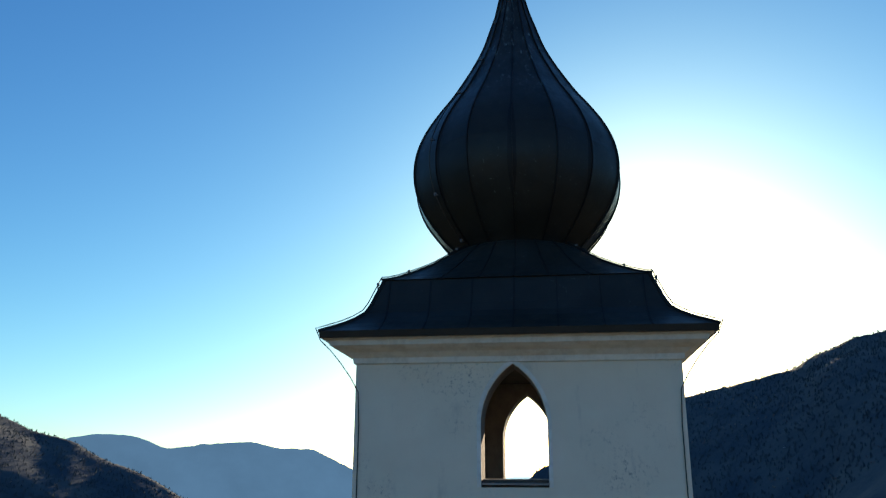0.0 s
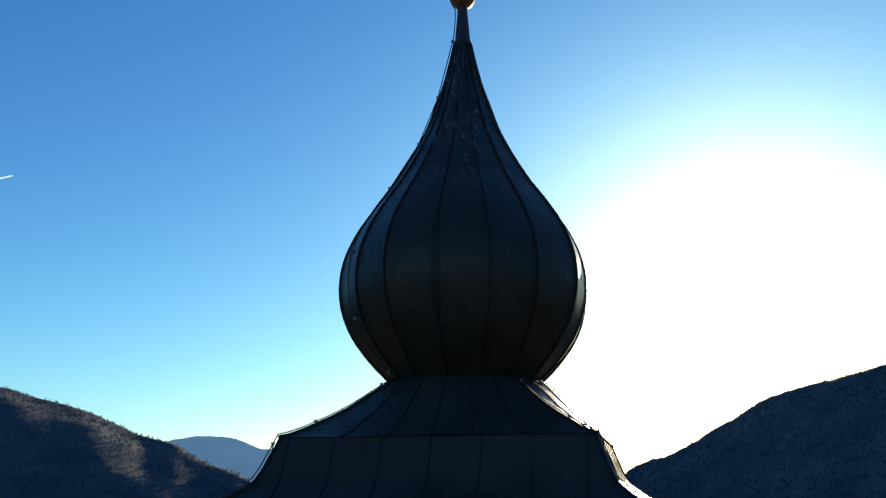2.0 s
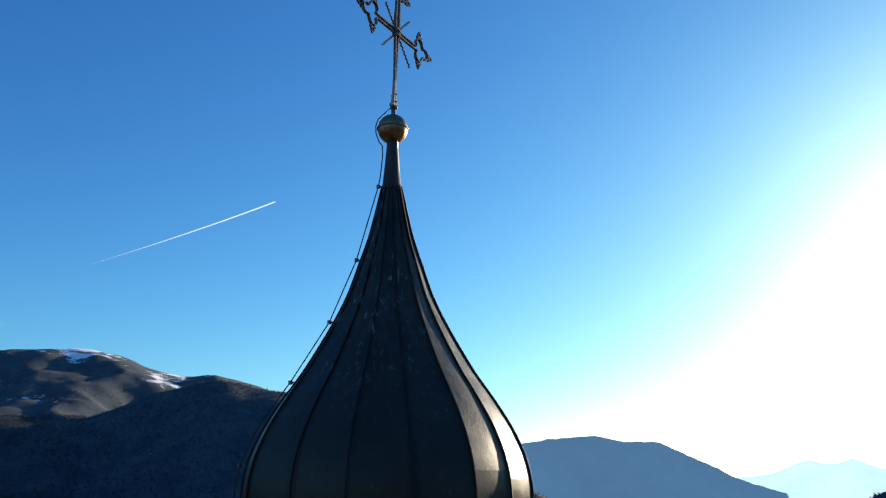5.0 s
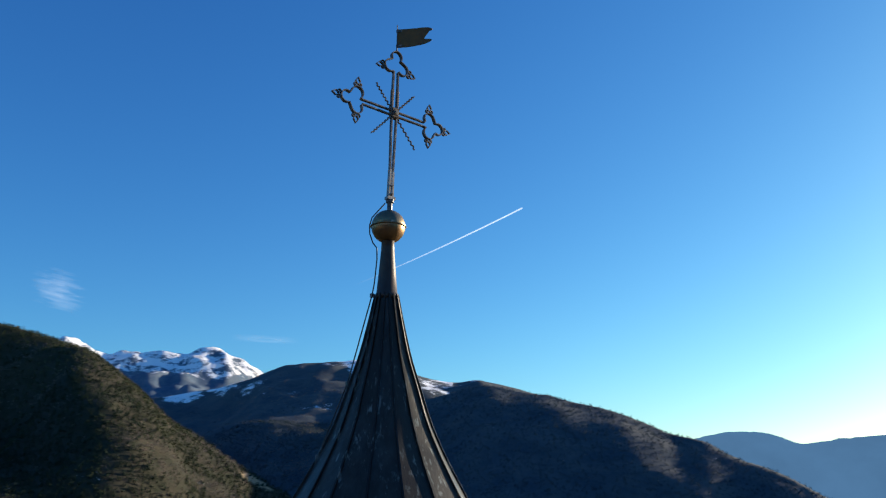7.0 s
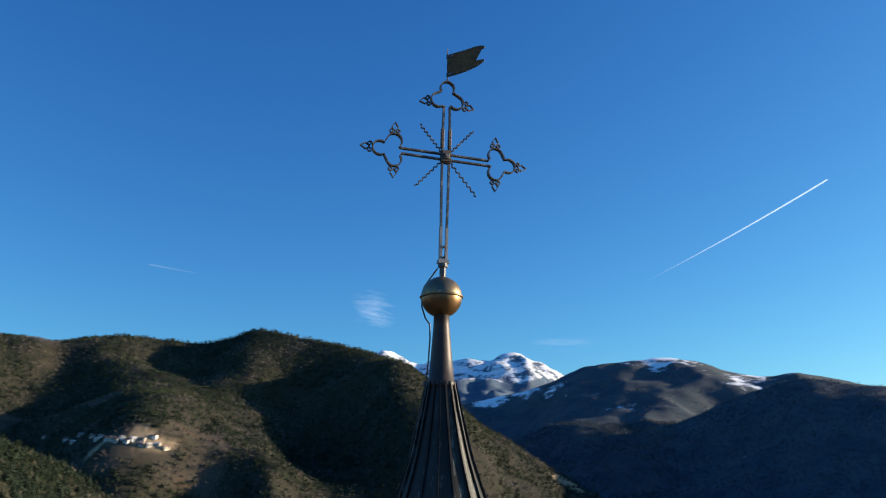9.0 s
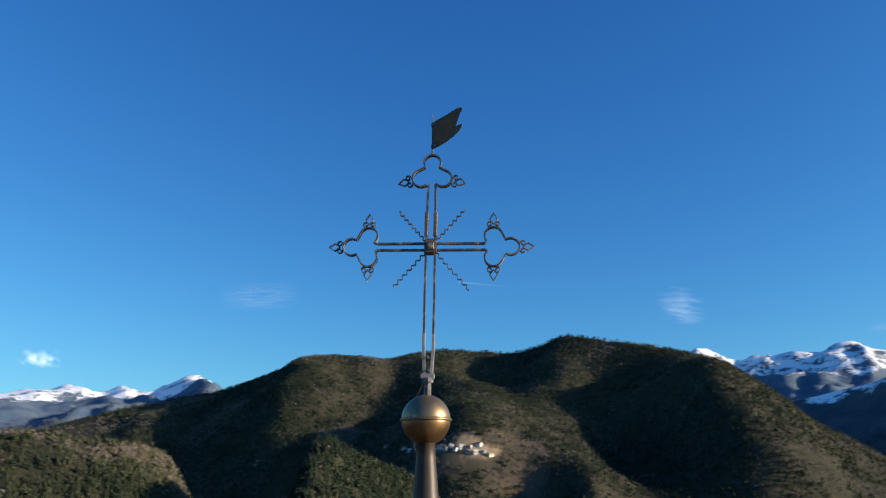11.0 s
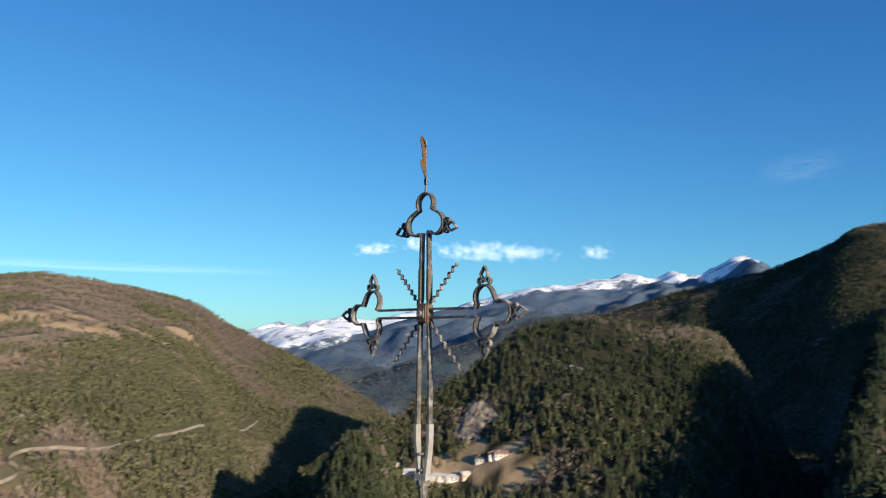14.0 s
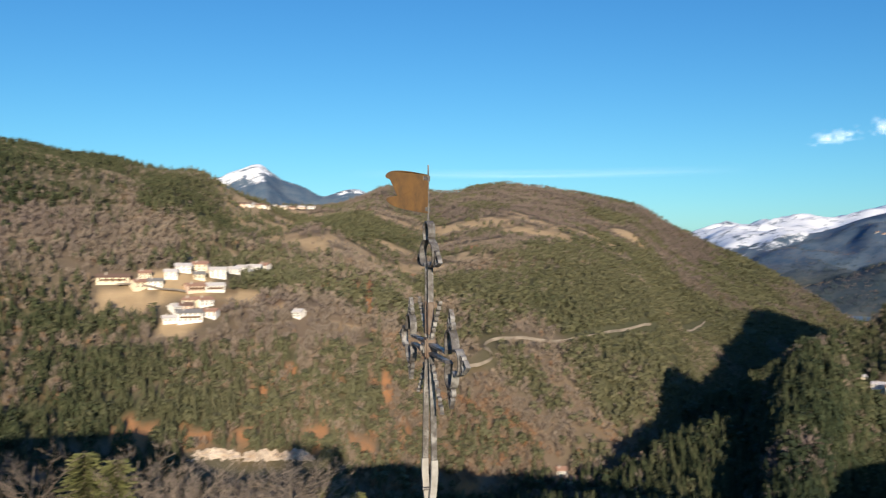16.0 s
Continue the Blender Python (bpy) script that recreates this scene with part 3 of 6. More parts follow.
def ground_paint():
    p = Paint("mountain_ground", 0.95, 0, 0.2)
    big, mid, fine = p.noise(0.006, 6), p.noise(0.03, 6, 0.7), p.noise(0.12, 5, 0.7)
    wood = p.mix(p.ramp(mid, [(0.35, 0.0), (0.62, 1.0)]), (0.130, 0.103, 0.074), (0.180, 0.140, 0.104))
    wood = p.mix(p.ramp(big, [(0.42, 0.0), (0.6, 1.0)]), wood, (0.18, 0.135, 0.096))
    wood = p.mix(p.ramp(p.noise(0.018, 4), [(0.56, 0.0), (0.66, 0.6)]), wood, (0.26, 0.14, 0.07))
    grass = p.mix(p.ramp(mid, [(0.35, 0.0), (0.65, 1.0)]), (0.44, 0.325, 0.195), (0.33, 0.235, 0.135))
    fern = p.mix(p.ramp(fine, [(0.35, 0.0), (0.65, 1.0)]), (0.40, 0.185, 0.08), (0.27, 0.16, 0.09))
    # far ground: the blue-green of distant haze is put into its colour
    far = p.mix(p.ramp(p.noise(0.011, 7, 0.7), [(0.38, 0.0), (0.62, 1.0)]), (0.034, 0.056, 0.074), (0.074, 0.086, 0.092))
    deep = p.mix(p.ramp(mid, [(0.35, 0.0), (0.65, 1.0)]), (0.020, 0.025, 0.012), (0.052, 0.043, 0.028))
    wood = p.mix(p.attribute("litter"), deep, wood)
    needles = p.mix(p.ramp(fine, [(0.35, 0.0), (0.65, 1.0)]), (0.056, 0.060, 0.030), (0.098, 0.094, 0.052))
    wood = p.mix(p.attribute("green"), wood, needles)
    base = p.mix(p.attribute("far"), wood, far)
    # the snow ranges and peaks carry a stronger haze blue in their base colour
    haze_tint = p.mix(p.ramp(p.noise(0.011, 9, 0.8), [(0.40, 0.0), (0.60, 1.0)]), (0.054, 0.102, 0.166), (0.126, 0.164, 0.206))
    base = p.mix(p.attribute("haze_tint"), base, haze_tint)
    base = p.mix(p.attribute("meadow"), base, grass)
    base = p.mix(p.attribute("bracken"), base, fern)
    rock = p.mix(mid, (0.27, 0.225, 0.18), (0.16, 0.13, 0.10))
    base = p.mix(p.attribute("rock"), base, rock)
    lumps = p.math("MULTIPLY", p.math("SUBTRACT", p.noise(0.013, 9, 0.8), 0.5), 2.8)
    snow = p.ramp(p.math("ADD", p.attribute("snow"), lumps), [(0.46, 0.0), (0.56, 1.0)])
    base = p.mix(snow, base, (0.83, 0.85, 0.88))
    return p.colour(base).bump(p.mix(0.5, fine, mid), 0.6, 2.5).mat


GROUND = ground_paint()


def QUARRY(az):
    """How far off the pale quarry face lies."""
    return np.interp(az, (173.9, 175.5, 177.9, 180.2, 182.9), (419, 423, 424, 426, 428))


def build_land():
    az = np.concatenate((np.arange(-42, 206, 0.25), np.arange(206, 318, 2.0)))
    r = np.concatenate((np.linspace(4, 240, 28), np.linspace(250, 2600, 250), np.linspace(2640, 4980, 70)))
    A, R = np.meshgrid(az, r, indexing="ij")
    Z, owner, below = height(A, R)
    X, Y = -np.sin(np.radians(A)) * R, np.cos(np.radians(A)) * R
    na, nr = A.shape
    co = np.stack((X, Y, Z), -1).reshape(-1, 3)
    co = np.vstack((co, [[0, 0, 0.0]]))
    i, j = np.meshgrid(np.arange(na), np.arange(nr - 1), indexing="ij")
    n = (i + 1) % na
    quads = np.stack((i * nr + j, i * nr + j + 1, n * nr + j + 1, n * nr + j), -1).reshape(-1, 4)[:, ::-1]
    hub = np.stack((np.full(na, na * nr), np.arange(na) * nr, (np.arange(na) + 1) % na * nr), -1)[:, ::-1]
    me = bpy.data.meshes.new("ground")
    me.vertices.add(len(co))
    me.vertices.foreach_set("co", co.ravel())
    loops = np.concatenate((quads.ravel(), hub.ravel()))
    me.loops.add(len(loops))
    me.loops.foreach_set("vertex_index", loops.astype(np.int32))
    me.polygons.add(len(quads) + len(hub))
    me.polygons.foreach_set("loop_start", np.concatenate((np.arange(len(quads)) * 4, len(quads) * 4 + np.arange(len(hub)) * 3)).astype(np.int32))
    me.update(calc_edges=True)
    idx = {k: NAMES.index(k) for k in NAMES}
    snow = np.zeros(A.shape)
    line = fbm(X, Y, 260, 4, 2)
    deep = np.interp(A, (110, 114, 117, 121, 126, 130, 133, 140, 150), (110, 100, 72, 78, 92, 60, 110, 135, 135))
    snow = np.where(owner == idx["snow_range"], np.clip((deep - below) / 70 * 0.5 + 0.5 + 0.7 * line, 0, 0.68), snow)
    snow = np.where(owner == idx["high_pasture"], np.clip(0.36 - below / 330 + 1.2 * line - 0.25 * (A < 50), 0, 0.8), snow)
    for name, line0 in (("lone_peak", np.where(A < 173.8, 385, np.where(A < 177.5, 470, 415))), ("snow_massif", 505)):
        snow = np.where(owner == idx[name], np.clip(0.5 + (Z - line0 + 60 * line) / 120, 0, 0.66), snow)
    steep = np.hypot(np.gradient(Z, axis=1) / np.gradient(R, axis=1), np.gradient(Z, axis=0) / (np.radians(0.25) * R))
    snow = np.where(snow > 0, np.clip(snow - 0.45 * np.clip(steep - 0.62, 0, 0.8), 0, 1), snow)
    rock = cliff(A, R)
    green = np.where(owner == idx["sunny_slope"], conifer_share(A, R, 0.32), np.where(owner == idx["village_mountain"], village_share(A, R, 0.62), 0.6))
    green = np.clip(green * 1.3 - 0.2 + 0.8 * fbm(X, Y, 170, 3, 3), 0, 1)
    green = np.where(np.isin(owner, (VILLAGE, idx["village_spur"], KNOLL)), 0, green)
    # the haze colours are laid on by distance and by mountain
    for name, val in (("snow", snow), ("green", green), ("meadow", meadow(A, R)), ("rock", rock), ("haze_tint", np.isin(owner, (idx["snow_range"], idx["mid_range"], idx["lone_peak"], idx["snow_massif"])) * np.clip((R - 2500) / 500, 0, 1)), ("bracken", bracken(A, R) * (owner == idx["sunny_slope"])), ("far", np.maximum(np.clip((R - 2500) / 500, 0, 1), np.isin(owner, [idx[k] for k in ("dark_hill", "south", "high_pasture", "valley_side", "mid_range")]))),
                      # litter is low on the valley floor under 150 degrees, darkening it for shade
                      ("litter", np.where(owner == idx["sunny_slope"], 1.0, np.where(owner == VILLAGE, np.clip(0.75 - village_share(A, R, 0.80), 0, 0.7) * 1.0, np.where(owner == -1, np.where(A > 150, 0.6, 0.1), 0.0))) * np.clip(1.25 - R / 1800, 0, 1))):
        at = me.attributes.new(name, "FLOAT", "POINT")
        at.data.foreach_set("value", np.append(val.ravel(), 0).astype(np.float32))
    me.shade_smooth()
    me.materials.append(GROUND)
    return tagged(new("ground", me), "wooded winter mountains and valley with snowy summits", "ground", kind="structure")


build_land()

# ---- the bell tower ----
BASE = 20.0                                  # height of the eaves
tower = thing("bell_tower", "whitewashed church bell tower with a dark copper onion dome", "bell tower")


def add_arch_wall(bm, half, thick, z0, z1, mid, wide, sill, spring, apex):
    """One wall of the belfry on the side -y, with a pointed opening cut right through it."""
    steps = 10
    xs, zs = [], []
    # two arcs that meet in a point
    rise = apex - spring
    R = (rise * rise + wide * wide) / (2 * wide)
    for i in range(steps + 1):
        a = math.asin(rise / R) * i / steps
        xs.append(wide - R + R * math.cos(a))
        zs.append(spring + R * math.sin(a))
    curve = [(mid - x, z) for x, z in zip(xs, zs)] + [(mid + x, z) for x, z in zip(xs[::-1], zs[::-1])][1:]
    y0, y1 = -half, -half + thick

    def quad(a, b, c, d):
        f = bm.faces.new([bm.verts.new(p) for p in (a, b, c, d)])
        f.material_index = 0 if max(q[1] for q in (a, b, c, d)) < y0 + 0.01 else 1

    for y in (y0, y1):
        e = half if y == y0 else half - thick
        quad((-e, y, z0), (e, y, z0), (e, y, sill), (-e, y, sill))
        quad((-e, y, sill), (mid - wide, y, sill), (mid - wide, y, spring), (-e, y, spring))
        quad((mid + wide, y, sill), (e, y, sill), (e, y, spring), (mid + wide, y, spring))
        quad((-e, y, spring), (mid - wide, y, spring), (mid - wide, y, z1), (-e, y, z1))
        quad((mid + wide, y, spring), (e, y, spring), (e, y, z1), (mid + wide, y, z1))
        for (xa, za), (xb, zb) in zip(curve, curve[1:]):
            quad((xa, y, za), (xb, y, zb), (xb, y, z1), (xa, y, z1))
    ring = [(mid - wide, sill)] + curve + [(mid + wide, sill)]
    for (xa, za), (xb, zb) in zip(ring, ring[1:] + ring[:1]):
        quad((xa, y0, za), (xb, y0, zb), (xb, y1, zb), (xa, y1, za))
    return ring


def build_tower():
    half = 2.267
    mid, wide, sill, spring, apex = -0.03, 0.455, BASE - 2.03, BASE - 1.22, BASE - 0.375
    for k in range(4):
        bm = bmesh.new()
        ring = add_arch_wall(bm, half, 0.62, 0, BASE - 0.2, mid, wide, sill, spring, apex)
        bmesh.ops.remove_doubles(bm, verts=bm.verts, dist=1e-4)
        bmesh.ops.rotate(bm, verts=bm.verts, cent=(0, 0, 0), matrix=Matrix.Rotation(k * math.pi / 2, 3, "Z"))
        wall = part("wall", bm, PLASTER, tower)
        wall.data.materials.append(BARE)
        bm = bmesh.new()
        path = [(x + (0.028 if x > mid else -0.028) * (z < apex - 0.01), -half - 0.004, z + (0.03 if z > spring else 0)) for x, z in ring]
        add_strap(bm, path, 0.03, 0.055, (0, 1, 0))
        bmesh.ops.rotate(bm, verts=bm.verts, cent=(0, 0, 0), matrix=Matrix.Rotation(k * math.pi / 2, 3, "Z"))
        part("window_border", bm, TRIM, wall, "pale raised border round the pointed opening")
        bm = bmesh.new()
        add_box(bm, mid - wide + 0.003, mid + wide - 0.003, -half + 0.05, -half + 0.6, sill + 0.003, sill + 0.10)
        bmesh.ops.bevel(bm, geom=bm.edges, offset=0.012, segments=1, affect="EDGES")
        bmesh.ops.rotate(bm, verts=bm.verts, cent=(0, 0, 0), matrix=Matrix.Rotation(k * math.pi / 2, 3, "Z"))
        sill_part = part("window_sill", bm, DARK, wall, "dark timber sill beam")
        bm = bmesh.new()
        add_box(bm, mid - wide + 0.004, mid + wide - 0.004, -half - 0.03, -half + 0.34, sill + 0.104, sill + 0.112)
        for v in bm.verts:
            v.co.z -= 0.07 * max(0, -half + 0.34 - v.co.y) / 0.37 * (v.co.y < -half)
        bmesh.ops.rotate(bm, verts=bm.verts, cent=(0, 0, 0), matrix=Matrix.Rotation(k * math.pi / 2, 3, "Z"))
        part("sill_sheet", bm, SHEET, sill_part, "pale grey sheet-metal sill cover")
    # belfry floor and ceiling
    bm = bmesh.new()
    add_box(bm, -1.64, 1.64, -1.64, 1.64, BASE - 2.75, BASE - 2.6)
    part("belfry_floor", bm, DARK, tower, "dark boarded belfry floor")
    bm = bmesh.new()
    add_box(bm, -2.2, 2.2, -2.2, 2.2, BASE - 0.2, BASE - 0.1)
    part("belfry_ceiling", bm, DARK, tower, "dark boarded belfry ceiling")
    # cornice: swept square profile
    bm = bmesh.new()
    prof = [(2.262, -0.36), (2.30, -0.345), (2.31, -0.27), (2.36, -0.235), (2.40, -0.20), (2.50, -0.165), (2.585, -0.125), (2.60, -0.06), (2.66, -0.045), (2.66, -0.012)]
    rings = [[bm.verts.new((sx * h, sy * h, BASE + z)) for sx, sy in ((-1, -1), (1, -1), (1, 1), (-1, 1))] for h, z in prof]
    for a, b in zip(rings, rings[1:]):
        for k in range(4):
            bm.faces.new((a[k], a[(k + 1) % 4], b[(k + 1) % 4], b[k]))
    part("cornice", bm, TRIM, tower, "white moulded plaster cornice")


build_tower()


def square_ring(half, z, roundness, n=48):
    """A ring that goes from a square (0) to a circle (1) of about the same width."""
    pts = []
    for k in range(n):
        a = k * math.tau / n
        c, s = math.cos(a), math.sin(a)
        q = half / max(abs(c), abs(s))
        r = q * (1 - roundness) + half * 1.04 * roundness
        pts.append((r * c, r * s, z))
    return pts


SKIRT = [(-0.035, 2.70), (0.06, 2.715), (0.12, 2.60), (0.22, 2.42), (0.32, 2.28), (0.42, 2.175), (0.55, 2.11), (0.70, 2.055), (0.84, 2.0), (0.95, 1.962)]
CROWN = [(0.96, 1.985), (0.985, 1.935), (1.045, 1.862), (1.13, 1.771), (1.24, 1.648), (1.365, 1.519), (1.51, 1.39), (1.66, 1.25), (1.77, 1.13)]


def crown_round(i):
    return (i / (len(CROWN) - 1)) ** 1.3


def build_roof():
    bm = bmesh.new()
    rings = [[bm.verts.new(p) for p in square_ring(h, BASE + z, 0)] for z, h in SKIRT]
    rings.insert(0, [bm.verts.new(p) for p in square_ring(2.60, BASE - 0.03, 0)])
    for a, b in zip(rings, rings[1:]):
        for k in range(48):
            bm.faces.new((a[k], a[(k + 1) % 48], b[(k + 1) % 48], b[k]))
    skirt = part("roof_skirt", bm, COPPER, tower, "flared dark copper lower roof")
    bm = bmesh.new()
    rings = [[bm.verts.new(p) for p in square_ring(h, BASE + z, crown_round(i))] for i, (z, h) in enumerate(CROWN)]
    rings.insert(0, [bm.verts.new(p) for p in square_ring(1.95, BASE + 0.945, 0)])
    for a, b in zip(rings, rings[1:]):
        for k in range(48):
            bm.faces.new((a[k], a[(k + 1) % 48], b[(k + 1) % 48], b[k]))
    crown = part("roof_crown", bm, COPPER, tower, "curved dark copper upper roof")
    # standing seams down the skirt and the crown
    for side in range(4):
        turn = Matrix.Rotation(side * math.pi / 2, 3, "Z")
        for k in range(-3, 4):
            pts = []
            for z, h in SKIRT[1:]:
                x = k * 0.62
                if abs(x) > h - 0.05:
                    continue
                pts.append(turn @ Vector((x, -h, BASE + z)))
            if len(pts) > 2:
                bm = bmesh.new()
                add_tube(bm, pts, 0.014, 4)
                part("standing_seam", bm, SEAM, skirt)
        for k in (-2, -1, 0, 1, 2):
            pts = []
            for i, (z, h) in enumerate(CROWN):
                ring = square_ring(h, z, crown_round(i))
                px, py = ring[(36 + 2 * k) % 48][:2]
                pts.append(turn @ Vector((px, py, BASE + z + 0.004)))
            bm = bmesh.new()
            add_tube(bm, pts, 0.013, 4)
            part("standing_seam", bm, SEAM, crown)
        # hip roll
        bm = bmesh.new()
        add_tube(bm, [turn @ Vector((h, -h, BASE + z)) for z, h in SKIRT[1:]], 0.028, 6)
        part("hip_roll", bm, SEAM, skirt)
        bm = bmesh.new()
        pts = [turn @ Vector(square_ring(h, BASE + z, crown_round(i))[42]) for i, (z, h) in enumerate(CROWN)]
        add_tube(bm, pts, 0.026, 6)
        part("hip_roll", bm, SEAM, crown)


build_roof()

ONION = [(1.74, 1.10), (1.80, 1.13), (1.95, 1.28), (2.15, 1.46), (2.5, 1.705), (2.9, 1.85), (3.27, 1.875), (3.6, 1.82), (3.95, 1.68), (4.35, 1.44),
         (4.73, 1.175), (5.07, 0.97), (5.40, 0.785), (5.8, 0.595), (6.27, 0.435), (6.6, 0.325), (7.0, 0.225), (7.42, 0.135)]


FLAT = 0.962                                 # every other seam lies back: the dome is nearly eight-sided


def build_onion():
    prof = curve_through(ONION, 64)
    bm = bmesh.new()
    add_lathe(bm, [(BASE + z, r - 0.06) for z, r in prof], 16)
    dome = part("onion_dome", bm, SEAM, tower, "dark copper onion dome with standing seams")
    rnd = random.Random(4)
    # sixteen gores, each of three sheets with a cross joint
    for k in range(16):
        a0, a1 = k * math.tau / 16, (k + 1) * math.tau / 16
        cuts = [0, 20 + rnd.randint(-1, 1), 37 + rnd.randint(-1, 1), 63]
        for c0, c1 in zip(cuts, cuts[1:]):
            bm = bmesh.new()
            rows = []
            for z, r in prof[c0:c1 + 1]:
                row = []
                for s in range(5):
                    u = s / 4
                    a = a0 + (a1 - a0) * u
                    e0, e1 = (r * FLAT, r) if k % 2 == 0 else (r, r * FLAT)
                    # a straight line from seam to seam, bulged a little
                    flat = e0 * e1 * math.sin(math.pi / 8) / (e0 * math.sin(u * math.pi / 8) + e1 * math.sin((1 - u) * math.pi / 8))
                    rr = flat + 0.006 * math.sin(u * math.pi) * r + 0.012 * math.sin(u * math.pi) * noise.noise((k * 3.1, z * 1.7, 0))
                    lift = 0.004 if z > prof[c0][0] + 0.02 else 0.006
                    row.append(bm.verts.new((math.cos(a) * (rr + lift - 0.004), math.sin(a) * (rr + lift - 0.004), BASE + z)))
                rows.append(row)
            for p, q in zip(rows, rows[1:]):
                for s in range(4):
                    bm.faces.new((p[s], p[s + 1], q[s + 1], q[s]))
            part("copper_panel", bm, COPPER, dome, smooth=True)
        bm = bmesh.new()
        fl = FLAT if k % 2 == 0 else 1.0
        pts = [(math.cos(a0) * (r * fl + 0.007), math.sin(a0) * (r * fl + 0.007), BASE + z) for z, r in prof]
        side = (-math.sin(a0), math.cos(a0), 0)
        add_strap(bm, pts, 0.02, 0.036, side)
        part("standing_seam", bm, SEAM, dome)
    # the stem above the dome
    bm = bmesh.new()
    add_lathe(bm, [(BASE + z, r) for z, r in ((7.36, 0.15), (7.40, 0.155), (7.425, 0.15), (7.44, 0.135), (7.7, 0.112), (8.0, 0.088), (8.12, 0.083), (8.14, 0.10), (8.16, 0.06))], 24)
    part("stem", bm, STEM, tower, "tapered dark copper stem under the ball", smooth=True)


build_onion()


def build_conductor():
    """The lightning wire with its clips: down the dome, and along two hips of the roof."""
    prof = curve_through(ONION, 200)
    a = radians(-137)
    clips = []
    for z in (7.42, 6.3, 5.42, 4.62, 4.1, 3.55, 3.1, 2.6, 2.2, 1.9):
        zz, r = min(prof, key=lambda q: abs(q[0] - z))
        clips.append((zz, r))
    path = [(math.cos(a) * (r + off), math.sin(a) * (r + off), BASE + z) for z, r, off in [(*q, stand) for q, stand in zip(clips, (0.058, 0.052, 0.042, 0.032))] + [(*q, 0.026) for q in prof[::-6] if 1.9 < q[0] < 4.5]]
    ball_side = [(math.cos(a) * r, math.sin(a) * r, BASE + z) for z, r in ((8.66, 0.05), (8.58, 0.12), (8.47, 0.22), (8.36, 0.25), (8.25, 0.245), (8.12, 0.20), (8.05, 0.145), (7.9, 0.14), (7.7, 0.155), (7.55, 0.17))]
    bm = bmesh.new()
    add_tube(bm, ball_side + path, 0.009, 5)
    wire = part("conductor_wire", bm, WIRE, tower, "thin dark lightning conductor wire")
    for zz, r in clips[:4] + clips[5::2]:
        off = 0.058 if zz > 7 else 0.052 if zz > 6 else 0.042 if zz > 5 else 0.03
        bm = bmesh.new()
        add_tube(bm, [(math.cos(a) * (r - 0.03), math.sin(a) * (r - 0.03), BASE + zz), (math.cos(a) * (r + 0.02 + off), math.sin(a) * (r + 0.02 + off), BASE + zz)], 0.012, 6)
        cx, cy = math.cos(a) * (r + off), math.sin(a) * (r + off)
        add_box(bm, cx - 0.02, cx + 0.02, cy - 0.02, cy + 0.02, BASE + zz - 0.025, BASE + zz + 0.025)
        part("wire_clip", bm, IRON, wire)
    for sx, sy in ((-1, -1), (1, -1)):
        hip = []
        for i, (z, h) in list(enumerate(CROWN))[::-1]:
            p = Vector(square_ring(h, BASE + z, crown_round(i))[30])
            hip.append(Vector((abs(p.x) * sx, abs(p.y) * sy, p.z + 0.042)))
        low = [Vector((sx * (h + 0.035), sy * (h + 0.035), BASE + z + 0.035)) for z, h in SKIRT[1:][::-1]]
        hang = [Vector((sx * h, sy * k, BASE + z)) for z, h, k in ((-0.07, 2.69, 2.69), (-0.2, 2.56, 2.62), (-0.36, 2.44, 2.5), (-0.55, 2.32, 2.38), (-0.75, 2.22, 2.30),
                                                                   (-1.2, 2.2, 2.282), (-2.5, 2.2, 2.282), (-8, 2.2, 2.282), (-19.9, 2.2, 2.282))]
        bm = bmesh.new()
        add_tube(bm, hip + low + hang, 0.008, 5)
        w = part("conductor_wire", bm, WIRE, tower)
        for p in (hip[1], hip[5], low[1]):
            bm = bmesh.new()
            add_tube(bm, [p + Vector((0, 0, -0.08)), p + Vector((0, 0, 0.01))], 0.011, 6)
            add_box(bm, p.x - 0.018, p.x + 0.018, p.y - 0.018, p.y + 0.018, p.z - 0.015, p.z + 0.022)
            part("wire_clip", bm, IRON, w)


build_conductor()


# ---- ball, cross and vane on the spire ----
def build_ball():
    ball = thing("finial_ball", "dull gilded copper ball with a raised seam on the spire", "finial", 0, 0, BASE + 8.13)
    c, r = 0.2, 0.222
    bm = bmesh.new()
    add_lathe(bm, [(c + r * math.sin(a), r * math.cos(a)) for a in np.linspace(-1.45, 0, 16)], 36)
    part("lower_half", bm, BRASS, ball, smooth=True)
    bm = bmesh.new()
    add_lathe(bm, [(c + 0.002 + r * math.sin(a), r * math.cos(a)) for a in np.linspace(0, 1.45, 16)], 36)
    part("upper_half", bm, VERDI, ball, "gilded upper half with grey-green patina", smooth=True)
    bm = bmesh.new()
    add_lathe(bm, [(c - 0.012, r - 0.01), (c - 0.012, r + 0.007), (c - 0.004, r + 0.014), (c + 0.006, r + 0.014), (c + 0.012, r + 0.006), (c + 0.012, r - 0.01)], 36)
    part("seam_band", bm, VERDI, ball, smooth=True)


build_ball()


def arc(cy, cz, r, a0, a1, n=10):
    return [(0, cy + r * math.cos(radians(a0 + (a1 - a0) * i / n)), cz + r * math.sin(radians(a0 + (a1 - a0) * i / n))) for i in range(n + 1)]


